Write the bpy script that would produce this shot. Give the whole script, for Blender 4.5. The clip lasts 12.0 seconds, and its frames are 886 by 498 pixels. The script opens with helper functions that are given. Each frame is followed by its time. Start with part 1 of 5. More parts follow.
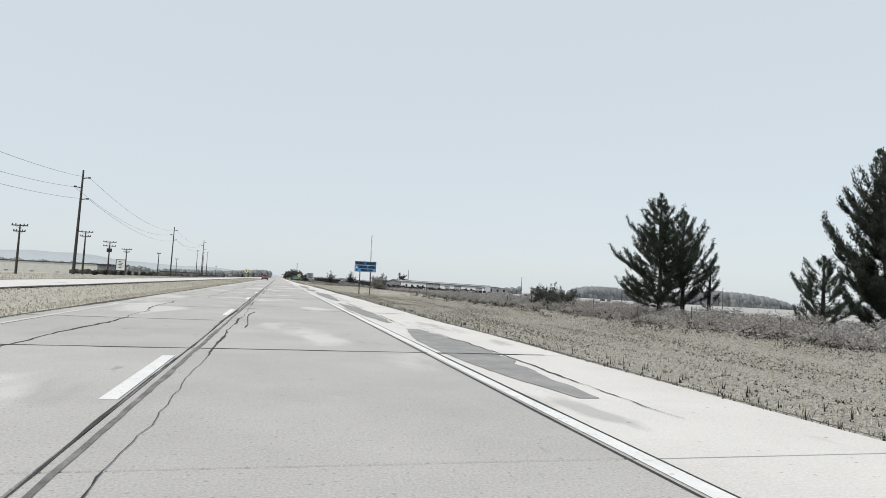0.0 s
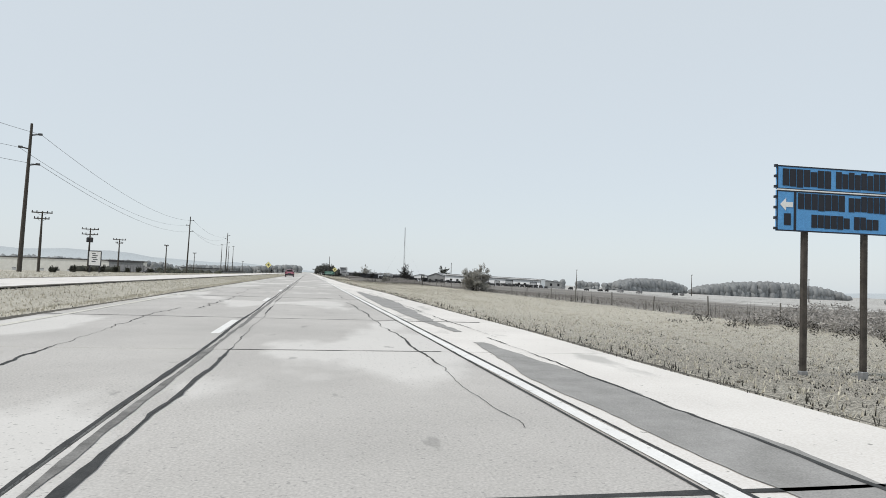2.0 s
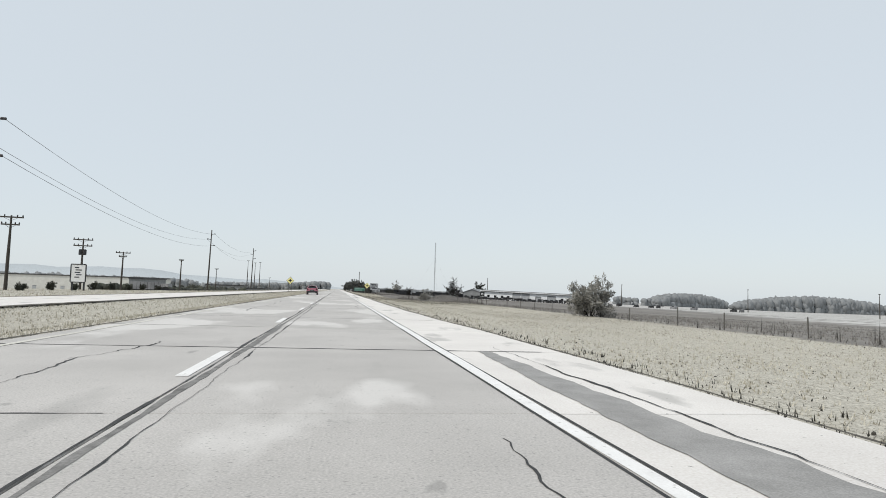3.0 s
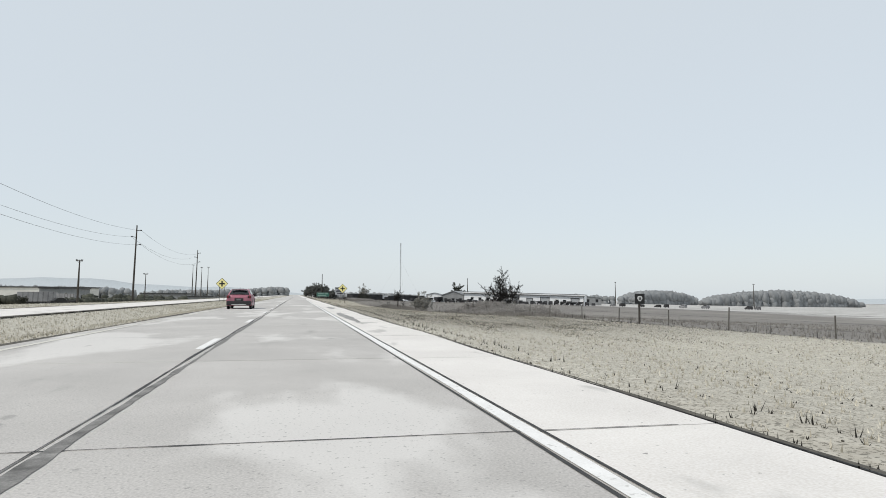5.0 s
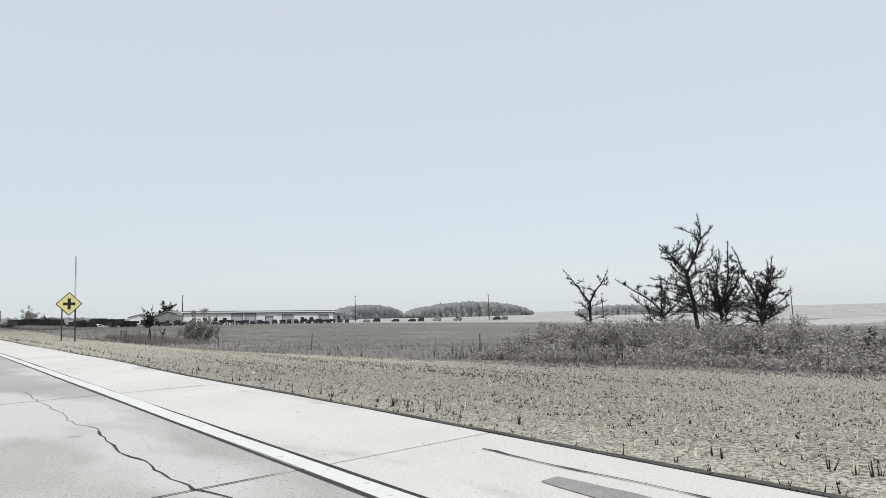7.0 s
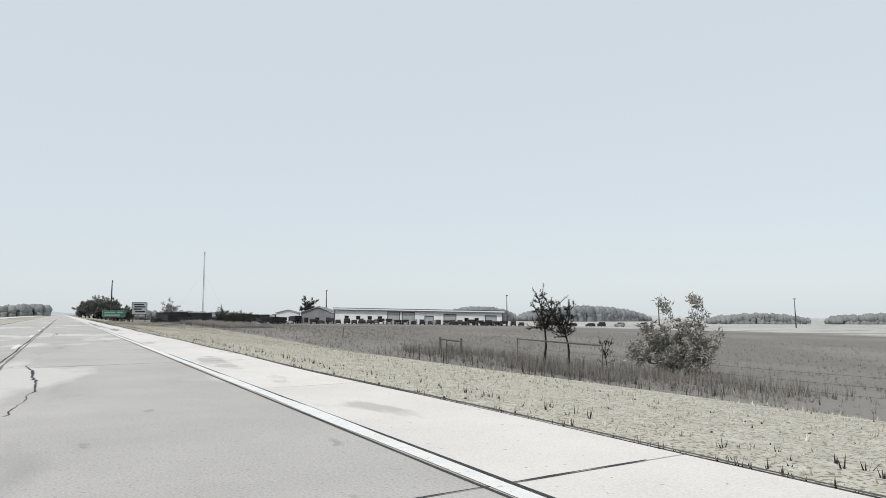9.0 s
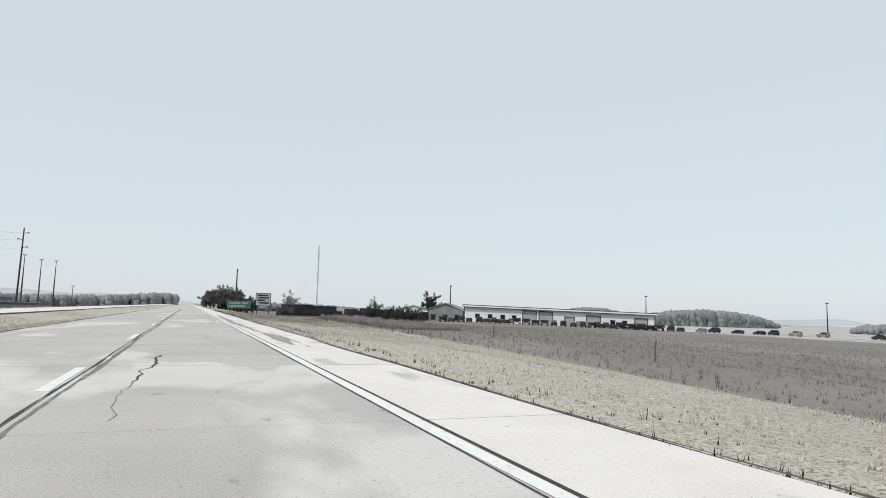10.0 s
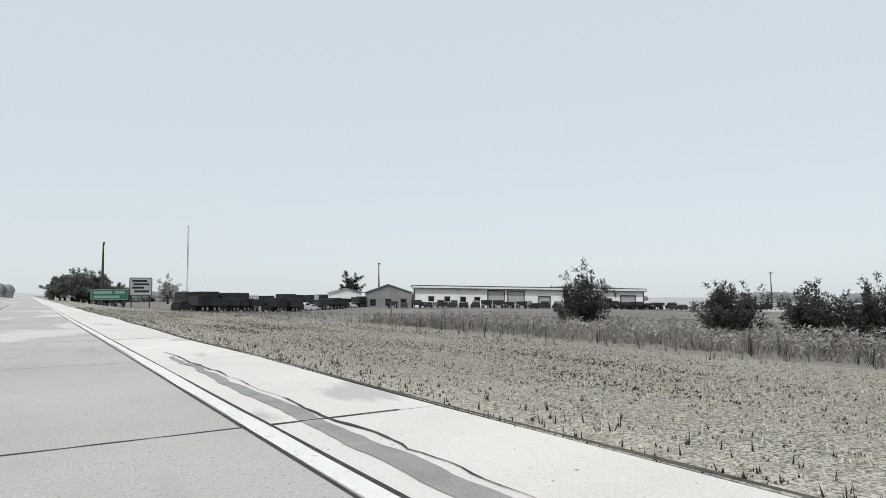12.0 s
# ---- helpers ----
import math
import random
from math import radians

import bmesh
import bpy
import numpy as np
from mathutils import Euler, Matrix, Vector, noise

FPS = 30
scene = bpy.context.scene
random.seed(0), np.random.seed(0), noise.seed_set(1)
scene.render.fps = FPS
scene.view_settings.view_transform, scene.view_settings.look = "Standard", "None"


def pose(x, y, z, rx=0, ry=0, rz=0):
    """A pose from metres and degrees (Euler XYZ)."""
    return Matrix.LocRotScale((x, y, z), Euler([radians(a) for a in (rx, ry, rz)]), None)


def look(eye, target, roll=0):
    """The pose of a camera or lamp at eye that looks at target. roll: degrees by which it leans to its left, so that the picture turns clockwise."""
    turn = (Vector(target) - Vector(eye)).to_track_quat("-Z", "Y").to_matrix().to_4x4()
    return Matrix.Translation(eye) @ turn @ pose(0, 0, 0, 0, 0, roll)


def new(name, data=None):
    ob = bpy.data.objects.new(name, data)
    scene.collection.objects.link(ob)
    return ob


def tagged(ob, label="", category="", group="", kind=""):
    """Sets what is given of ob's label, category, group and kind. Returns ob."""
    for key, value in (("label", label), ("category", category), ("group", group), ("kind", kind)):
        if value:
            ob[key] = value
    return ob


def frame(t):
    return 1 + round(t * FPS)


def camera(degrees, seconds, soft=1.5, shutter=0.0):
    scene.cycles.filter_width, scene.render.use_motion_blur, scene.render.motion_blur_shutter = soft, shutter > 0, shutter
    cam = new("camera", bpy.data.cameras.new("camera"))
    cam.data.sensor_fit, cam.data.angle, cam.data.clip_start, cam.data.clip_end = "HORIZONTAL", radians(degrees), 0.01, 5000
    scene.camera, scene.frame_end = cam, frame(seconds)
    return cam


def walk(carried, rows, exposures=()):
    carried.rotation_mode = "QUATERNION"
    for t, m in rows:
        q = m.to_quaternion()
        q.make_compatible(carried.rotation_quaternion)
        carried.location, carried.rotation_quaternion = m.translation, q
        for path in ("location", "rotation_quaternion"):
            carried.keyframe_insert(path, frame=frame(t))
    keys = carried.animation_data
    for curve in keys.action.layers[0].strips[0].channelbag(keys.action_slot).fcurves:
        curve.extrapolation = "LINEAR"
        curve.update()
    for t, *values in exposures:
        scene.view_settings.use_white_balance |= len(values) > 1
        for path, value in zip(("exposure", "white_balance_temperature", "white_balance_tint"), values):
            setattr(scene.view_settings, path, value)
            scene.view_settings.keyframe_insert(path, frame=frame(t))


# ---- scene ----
# ---------------------------------------------------------------- camera
cam = camera(69.0, 12.0, 0.9)
PATH = [  # seconds, x, y, z, pitch, roll, yaw
    (0.0, -0.304, 0.000, 1.075, 3.170, -2.669, -14.370),
    (0.5, -0.387, 13.871, 1.075, 1.679, -2.645, -14.462),
    (1.0, -0.261, 27.742, 1.075, 2.054, -3.387, -14.263),
    (1.5, -0.160, 41.612, 1.075, 2.706, -2.601, -13.342),
    (2.0, -0.119, 55.483, 1.075, 2.484, -2.030, -11.776),
    (2.5, -0.063, 69.354, 1.075, 3.090, -0.477, -9.923),
    (2.7, 0.042, 74.902, 1.075, 3.503, -1.972, -9.563),
    (4.3, 0.290, 119.289, 1.075, 4.263, 0.571, -6.618),
    (4.5, 0.275, 124.837, 1.075, 3.635, -1.069, -7.247),
    (5.0, 0.246, 138.708, 1.075, 4.112, -0.316, -12.718),
    (5.5, 0.210, 152.579, 1.075, 4.422, -1.518, -20.835),
    (6.0, 0.096, 166.450, 1.075, 4.554, 0.011, -31.637),
    (6.5, -0.064, 180.321, 1.075, 5.494, 0.884, -40.790),
    (7.0, -0.111, 194.191, 1.075, 5.299, 1.664, -39.088),
    (7.5, -0.276, 208.062, 1.075, 5.188, 1.110, -35.082),
    (7.7, -0.292, 213.611, 1.075, 5.170, 0.979, -34.267),
    (9.3, -0.335, 257.997, 1.075, 5.718, 1.222, -28.997),
    (9.5, -0.143, 263.545, 1.075, 5.699, 2.494, -28.082),
    (10.0, -0.049, 277.416, 1.075, 5.413, -1.494, -21.433),
    (10.5, 0.179, 291.287, 1.075, 6.459, -1.415, -19.814),
    (11.0, 0.346, 305.158, 1.075, 5.063, 3.289, -33.857),
    (11.5, 0.418, 319.029, 1.075, 3.595, 2.380, -33.386),
    (12.0, 0.477, 332.900, 1.075, 3.884, 0.378, -32.651),
]
walk(cam, [(t, pose(x, y, z, 90 + p, r, w)) for t, x, y, z, p, r, w in PATH])

# ---------------------------------------------------------------- sky and sun
SUN_TURN, SUN_UP = 248.0, 48.0        # degrees: compass turn from +y, and height
world = bpy.data.worlds.new("hazy_sky")
scene.world = world
world.use_nodes = True
wt = world.node_tree
sky = wt.nodes.new("ShaderNodeTexSky")
sky.sky_type = "NISHITA"
sky.sun_disc = False
sky.sun_elevation, sky.sun_rotation = radians(SUN_UP), radians(SUN_TURN)
sky.air_density, sky.dust_density, sky.ozone_density = 1.0, 1.0, 1.0
veil = wt.nodes.new("ShaderNodeMixRGB")                 # thin high haze over the clear sky
veil.inputs["Fac"].default_value = 0.80
veil.inputs["Color2"].default_value = (7.55, 8.2, 8.65, 1)
wt.links.new(sky.outputs[0], veil.inputs["Color1"])
wt.links.new(veil.outputs[0], wt.nodes["Background"].inputs[0])
wt.nodes["Background"].inputs[1].default_value = 0.1

sun_data = bpy.data.lights.new("sun", "SUN")
sun_data.energy, sun_data.angle, sun_data.color = 2.2, radians(0.6), (1.0, 0.95, 0.88)
sun = new("sun", sun_data)
a, e = radians(SUN_TURN), radians(SUN_UP)
sun.matrix_world = look((0, 0, 60), (-60 * math.sin(a) * math.cos(e), -60 * math.cos(a) * math.cos(e), 60 - 60 * math.sin(e)))


# ---------------------------------------------------------------- materials
def nodes(mat):
    mat.use_nodes = True
    t = mat.node_tree
    return t, t.nodes["Principled BSDF"]


def surface(name, c1, c2, scale=4.0, rough=0.85, bump=0.15, fine=40.0, metal=0.0, spread=0.35, per_object=0.0, island=0.0):
    """A weathered surface: broad stains from c1 to c2, fine grain, relief, and a little change from piece to piece."""
    mat = bpy.data.materials.new(name)
    t, b = nodes(mat)
    pos = t.nodes.new("ShaderNodeNewGeometry")
    n1, n2 = t.nodes.new("ShaderNodeTexNoise"), t.nodes.new("ShaderNodeTexNoise")
    n1.inputs["Scale"].default_value, n1.inputs["Detail"].default_value, n1.inputs["Roughness"].default_value = scale, 6, 0.65
    n2.inputs["Scale"].default_value, n2.inputs["Detail"].default_value = fine, 4
    for n in (n1, n2):
        t.links.new(pos.outputs["Position"], n.inputs["Vector"])
    ramp = t.nodes.new("ShaderNodeValToRGB")
    ramp.color_ramp.elements[0].position, ramp.color_ramp.elements[1].position = 0.5 - spread / 2, 0.5 + spread / 2
    ramp.color_ramp.elements[0].color, ramp.color_ramp.elements[1].color = (*c1, 1), (*c2, 1)
    t.links.new(n1.outputs["Fac"], ramp.inputs["Fac"])
    grain = t.nodes.new("ShaderNodeMixRGB")
    grain.blend_type, grain.inputs["Fac"].default_value = "OVERLAY", 0.45
    t.links.new(ramp.outputs["Color"], grain.inputs["Color1"])
    t.links.new(n2.outputs["Fac"], grain.inputs["Color2"])
    out = grain.outputs["Color"]
    if per_object or island:
        hsv, m = t.nodes.new("ShaderNodeHueSaturation"), t.nodes.new("ShaderNodeMapRange")
        amount = per_object or island
        m.inputs["To Min"].default_value, m.inputs["To Max"].default_value = 1 - amount, 1 + amount
        if per_object:
            info = t.nodes.new("ShaderNodeObjectInfo")
            t.links.new(info.outputs["Random"], m.inputs["Value"])
        else:
            t.links.new(pos.outputs["Random Per Island"], m.inputs["Value"])
        t.links.new(m.outputs["Result"], hsv.inputs["Value"])
        t.links.new(out, hsv.inputs["Color"])
        out = hsv.outputs["Color"]
    t.links.new(out, b.inputs["Base Color"])
    b.inputs["Roughness"].default_value, b.inputs["Metallic"].default_value = rough, metal
    if bump:
        bp = t.nodes.new("ShaderNodeBump")
        bp.inputs["Strength"].default_value, bp.inputs["Distance"].default_value = bump, 0.02
        t.links.new(n2.outputs["Fac"], bp.inputs["Height"])
        t.links.new(bp.outputs["Normal"], b.inputs["Normal"])
    return mat


def add_spots(mat, colour, scale, threshold, soft=0.04, amount=0.8, stretch=(1, 1, 1)):
    """Stains or pits with a shape of their own, laid over a surface's colour."""
    t = mat.node_tree
    b = t.nodes["Principled BSDF"]
    old = b.inputs["Base Color"].links[0].from_socket
    pos, mp = t.nodes.new("ShaderNodeNewGeometry"), t.nodes.new("ShaderNodeMapping")
    mp.inputs["Scale"].default_value = stretch
    n = t.nodes.new("ShaderNodeTexNoise")
    n.inputs["Scale"].default_value, n.inputs["Detail"].default_value = scale, 5
    t.links.new(pos.outputs["Position"], mp.inputs["Vector"])
    t.links.new(mp.outputs["Vector"], n.inputs["Vector"])
    m = t.nodes.new("ShaderNodeMapRange")
    m.inputs["From Min"].default_value, m.inputs["From Max"].default_value = threshold, threshold + soft
    m.inputs["To Max"].default_value = amount
    t.links.new(n.outputs["Fac"], m.inputs["Value"])
    mix = t.nodes.new("ShaderNodeMixRGB")
    mix.inputs["Color2"].default_value = (*colour, 1)
    t.links.new(m.outputs["Result"], mix.inputs["Fac"])
    t.links.new(old, mix.inputs["Color1"])
    t.links.new(mix.outputs["Color"], b.inputs["Base Color"])
    return mat


def ground_material():
    """Dry verge, weedy strip and pale fields, side by side along the road, with ragged borders."""
    mat = bpy.data.materials.new("dry_land")
    t, b = nodes(mat)
    pos, sep = t.nodes.new("ShaderNodeNewGeometry"), t.nodes.new("ShaderNodeSeparateXYZ")
    t.links.new(pos.outputs["Position"], sep.inputs[0])
    n = t.nodes.new("ShaderNodeTexNoise")
    n.inputs["Scale"].default_value, n.inputs["Detail"].default_value, n.inputs["Roughness"].default_value = 0.25, 8, 0.7
    f = t.nodes.new("ShaderNodeTexNoise")
    f.inputs["Scale"].default_value, f.inputs["Detail"].default_value = 5.0, 6
    for k in (n, f):
        t.links.new(pos.outputs["Position"], k.inputs["Vector"])

    def maths(op, u, w):
        m = t.nodes.new("ShaderNodeMath")
        m.operation = op
        for i, s in enumerate((u, w)):
            if isinstance(s, (int, float)):
                m.inputs[i].default_value = s
            else:
                t.links.new(s, m.inputs[i])
        return m.outputs[0]

    def between(value, lo, hi):
        m = t.nodes.new("ShaderNodeMapRange")
        m.inputs["From Min"].default_value, m.inputs["From Max"].default_value = lo, hi
        t.links.new(value, m.inputs["Value"])
        return m.outputs["Result"]

    def mix(fac, c1, c2):
        m = t.nodes.new("ShaderNodeMixRGB")
        for i, s in ((0, fac), (1, c1), (2, c2)):
            if isinstance(s, tuple):
                m.inputs[i].default_value = (*s, 1)
            elif isinstance(s, (int, float)):
                m.inputs[i].default_value = s
            else:
                t.links.new(s, m.inputs[i])
        return m.outputs[0]

    x, y = sep.outputs["X"], sep.outputs["Y"]
    early = between(y, 208.0, 186.0)                                   # the verge is wider before this stretch
    xs = maths("SUBTRACT", x, maths("MULTIPLY", early, 5.2))
    xs = maths("ADD", xs, maths("MULTIPLY", maths("SUBTRACT", n.outputs["Fac"], 0.5), 3.0))
    verge = mix(between(f.outputs["Fac"], 0.35, 0.7), (0.43, 0.40, 0.335), (0.58, 0.55, 0.475))
    weedy = mix(between(f.outputs["Fac"], 0.35, 0.7), (0.150, 0.139, 0.126), (0.22, 0.204, 0.186))
    broad = t.nodes.new("ShaderNodeTexNoise")
    broad.inputs["Scale"].default_value, broad.inputs["Detail"].default_value = 0.045, 7
    t.links.new(pos.outputs["Position"], broad.inputs["Vector"])
    weedy = mix(maths("MULTIPLY", between(broad.outputs["Fac"], 0.48, 0.62), 0.6), weedy, (0.26, 0.243, 0.217))
    verge = mix(maths("MULTIPLY", between(broad.outputs["Fac"], 0.50, 0.62), 0.4), verge, (0.30, 0.27, 0.225))
    field = mix(between(n.outputs["Fac"], 0.4, 0.6), (0.40, 0.387, 0.362), (0.54, 0.53, 0.51))
    rows = t.nodes.new("ShaderNodeTexNoise")
    rows.inputs["Scale"].default_value, rows.inputs["Detail"].default_value = 1.0, 4
    along = t.nodes.new("ShaderNodeMapping")
    along.inputs["Scale"].default_value, along.inputs["Rotation"].default_value = (0.012, 0.09, 1.0), (0, 0, radians(32))
    t.links.new(pos.outputs["Position"], along.inputs["Vector"])
    t.links.new(along.outputs["Vector"], rows.inputs["Vector"])
    field = mix(maths("MULTIPLY", between(rows.outputs["Fac"], 0.54, 0.58), 0.65), field, (0.17, 0.16, 0.145))
    g = t.nodes.new("ShaderNodeTexNoise")
    g.inputs["Scale"].default_value, g.inputs["Detail"].default_value, g.inputs["Roughness"].default_value = 22.0, 4, 0.65
    t.links.new(pos.outputs["Position"], g.inputs["Vector"])
    verge = mix(maths("MULTIPLY", between(g.outputs["Fac"], 0.53, 0.58), 0.7), verge, (0.07, 0.063, 0.045))
    h = t.nodes.new("ShaderNodeTexNoise")
    h.inputs["Scale"].default_value, h.inputs["Detail"].default_value, h.inputs["Roughness"].default_value = 34.0, 3, 0.7
    t.links.new(pos.outputs["Position"], h.inputs["Vector"])
    thick = maths("ADD", between(y, 84.0, 66.0), maths("MULTIPLY", between(y, 158.0, 170.0), between(y, 216.0, 206.0)))
    thick = maths("MULTIPLY", maths("ADD", thick, between(y, 318.0, 336.0)), between(x, 3.0, 5.0))   # stretches thick with fine dead weeds
    verge = mix(maths("MULTIPLY", between(h.outputs["Fac"], 0.50, 0.54), maths("MULTIPLY", thick, 0.85)), verge, (0.035, 0.032, 0.026))
    c = mix(between(xs, 14.6, 15.3), verge, weedy)
    c = mix(between(maths("ADD", x, maths("MULTIPLY", n.outputs["Fac"], 40.0)), 165.0, 188.0), c, field)
    t.links.new(c, b.inputs["Base Color"])
    b.inputs["Roughness"].default_value = 0.95
    bp = t.nodes.new("ShaderNodeBump")
    bp.inputs["Strength"].default_value, bp.inputs["Distance"].default_value = 0.5, 0.08
    t.links.new(f.outputs["Fac"], bp.inputs["Height"])
    t.links.new(bp.outputs["Normal"], b.inputs["Normal"])
    return mat


def plain(name, c, rough=0.5, metal=0.0, coat=0.0):
    mat = surface(name, tuple(k * 0.9 for k in c), tuple(min(1, k * 1.06) for k in c), 3.0, rough, 0.03, 60.0, metal)
    mat.node_tree.nodes["Principled BSDF"].inputs["Coat Weight"].default_value = coat
    return mat


M_LAND = ground_material()
M_CONC = add_spots(surface("lane_concrete", (0.41, 0.392, 0.372), (0.50, 0.478, 0.454), 0.35, 0.85, 0.12, 55.0, per_object=0.035), (0.30, 0.29, 0.275), 1.1, 0.62, 0.12, 0.5, (1, 0.25, 1))
add_spots(M_CONC, (0.70, 0.678, 0.65), 0.30, 0.55, 0.05, 0.6, (1, 0.4, 1))
add_spots(M_CONC, (0.12, 0.115, 0.11), 9.0, 0.735, 0.02, 0.7)
add_spots(M_CONC, (0.24, 0.235, 0.225), 26.0, 0.63, 0.03, 0.6)
add_spots(M_CONC, (0.20, 0.195, 0.185), 2.2, 0.68, 0.03, 0.45, (1, 0.5, 1))
M_SHOULDER = add_spots(surface("shoulder_concrete", (0.64, 0.610, 0.578), (0.73, 0.70, 0.664), 0.5, 0.85, 0.12, 50.0, per_object=0.03), (0.36, 0.35, 0.33), 0.9, 0.6, 0.06, 0.6, (1, 0.3, 1))
add_spots(M_SHOULDER, (0.16, 0.155, 0.145), 14.0, 0.69, 0.02, 0.7)
M_TAR = surface("tar_seal", (0.012, 0.012, 0.012), (0.045, 0.044, 0.042), 6.0, 0.7, 0.3, 80.0)
M_SEAM = surface("old_seam_filler", (0.09, 0.087, 0.082), (0.27, 0.262, 0.25), 3.0, 0.85, 0.3, 60.0)
M_PATCH = surface("asphalt_patch", (0.25, 0.245, 0.235), (0.35, 0.34, 0.33), 2.0, 0.9, 0.3, 70.0)
M_BED = surface("road_bed", (0.08, 0.075, 0.07), (0.13, 0.125, 0.115), 4.0, 0.95, 0.2, 40.0)
M_PAINT = add_spots(surface("white_road_paint", (0.72, 0.71, 0.69), (0.82, 0.81, 0.79), 3.0, 0.7, 0.05, 60.0), (0.42, 0.41, 0.39), 14.0, 0.62, 0.05, 0.6)
M_YELLOW_LINE = add_spots(surface("bleached_road_paint", (0.54, 0.52, 0.46), (0.66, 0.64, 0.58), 3.0, 0.7, 0.05, 60.0), (0.45, 0.43, 0.39), 10.0, 0.58, 0.05, 0.7)
M_DIRT = surface("edge_dirt", (0.035, 0.032, 0.026), (0.12, 0.108, 0.088), 5.0, 0.95, 0.6, 30.0)
M_STRAW = surface("dry_grass_blades", (0.40, 0.37, 0.30), (0.56, 0.525, 0.44), 1.5, 0.9, 0.0, 20.0, island=0.18)
M_DARKWEED = surface("dark_weed_blades", (0.008, 0.0075, 0.006), (0.024, 0.022, 0.016), 2.0, 0.9, 0.0, 20.0, island=0.4)
M_BRUSH = surface("grey_brush_blades", (0.165, 0.153, 0.139), (0.26, 0.242, 0.218), 0.4, 0.9, 0.0, 20.0, island=0.3)
M_TANGLE = surface("dead_grey_twigs", (0.25, 0.238, 0.222), (0.37, 0.352, 0.33), 0.5, 0.9, 0.0, 20.0, island=0.35)
M_THICKET = surface("dark_thicket_leaves", (0.038, 0.040, 0.035), (0.105, 0.108, 0.094), 1.2, 0.9, 0.0, 20.0, island=0.4)
M_BARK = surface("weathered_bark", (0.009, 0.008, 0.007), (0.028, 0.025, 0.021), 8.0, 0.95, 0.6, 50.0)
M_NEEDLE = surface("conifer_needles", (0.010, 0.016, 0.011), (0.035, 0.048, 0.030), 2.0, 0.8, 0.0, 20.0, island=0.4)
M_LEAF = surface("shrub_leaves", (0.018, 0.021, 0.014), (0.058, 0.060, 0.041), 1.5, 0.8, 0.0, 20.0, island=0.4)
M_DUSTYTREE = surface("dusty_dark_leaves", (0.085, 0.088, 0.080), (0.19, 0.193, 0.175), 0.8, 0.9, 0.0, 20.0, island=0.4)
M_FENCELEAF = surface("dull_shrub_leaves", (0.020, 0.022, 0.017), (0.060, 0.062, 0.050), 1.5, 0.85, 0.0, 20.0, island=0.4)
# distance haze is mixed into the crowns' base colour as pale blue-grey
M_HAZED_WOODS = surface("haze_tinted_crowns", (0.20, 0.208, 0.212), (0.25, 0.258, 0.262), 0.05, 0.95, 0.0, 1.0, island=0.10)
M_GREYLEAF = surface("dusty_leaves", (0.20, 0.195, 0.175), (0.34, 0.33, 0.30), 1.0, 0.9, 0.0, 20.0, island=0.3)
# the ridge's pale blue is aerial haze painted as base colour
M_HAZE_RIDGE = surface("haze_blue_far_ridge", (0.42, 0.455, 0.475), (0.45, 0.485, 0.505), 0.002, 1.0, 0.0, 1.5)
M_POLE = surface("creosoted_wood", (0.028, 0.024, 0.020), (0.075, 0.065, 0.055), 5.0, 0.9, 0.4, 60.0)
M_POST = surface("grey_fence_wood", (0.06, 0.055, 0.048), (0.15, 0.14, 0.125), 6.0, 0.9, 0.4, 60.0)
M_STEEL = surface("galvanised_steel", (0.22, 0.225, 0.23), (0.36, 0.365, 0.37), 6.0, 0.5, 0.05, 80.0, metal=0.7)
M_DARKSTEEL = surface("dark_steel", (0.02, 0.02, 0.022), (0.06, 0.06, 0.065), 6.0, 0.55, 0.05, 80.0, metal=0.4)
M_WIRE = plain("black_cable", (0.02, 0.02, 0.02), 0.6)
M_BLUE = plain("blue_sign_sheet", (0.09, 0.30, 0.60), 0.45)
M_NAVY = plain("dark_sign_lettering", (0.008, 0.010, 0.018), 0.5)
M_SIGNWHITE = plain("white_sign_sheet", (0.78, 0.78, 0.76), 0.45)
M_BLACK = plain("black_sign_sheet", (0.012, 0.012, 0.012), 0.5)
M_SIGNYELLOW = plain("yellow_sign_sheet", (0.86, 0.78, 0.34), 0.45)
M_GREEN = plain("green_sign_sheet", (0.035, 0.135, 0.10), 0.45)
M_PALEGREEN = plain("pale_sign_lettering", (0.24, 0.36, 0.31), 0.5)
M_WALL = add_spots(surface("white_metal_siding", (0.74, 0.745, 0.75), (0.84, 0.845, 0.85), 0.3, 0.55, 0.05, 12.0), (0.55, 0.54, 0.52), 0.5, 0.66, 0.1, 0.4, (1, 1, 0.2))
M_ROOF = surface("grey_sheet_roof", (0.18, 0.185, 0.19), (0.28, 0.285, 0.29), 0.6, 0.6, 0.05, 12.0, metal=0.2)
M_FASCIA = surface("dark_fascia", (0.02, 0.02, 0.022), (0.05, 0.05, 0.052), 1.0, 0.6, 0.05, 20.0)
M_DOORGREY = surface("grey_roller_door", (0.36, 0.37, 0.38), (0.46, 0.47, 0.48), 1.0, 0.6, 0.05, 20.0)
M_GREYWALL = surface("grey_block_wall", (0.18, 0.185, 0.187), (0.26, 0.265, 0.267), 0.4, 0.85, 0.1, 12.0)
M_PALEWALL = surface("pale_block_wall", (0.58, 0.57, 0.53), (0.68, 0.67, 0.63), 0.3, 0.85, 0.1, 12.0)
M_TRAILER = surface("trailer_sheet", (0.10, 0.10, 0.105), (0.26, 0.26, 0.265), 0.15, 0.7, 0.05, 20.0, per_object=0.35)
M_DARKBOX = surface("dark_trailer_sheet", (0.014, 0.014, 0.015), (0.04, 0.04, 0.042), 0.3, 0.9, 0.05, 20.0, per_object=0.35)
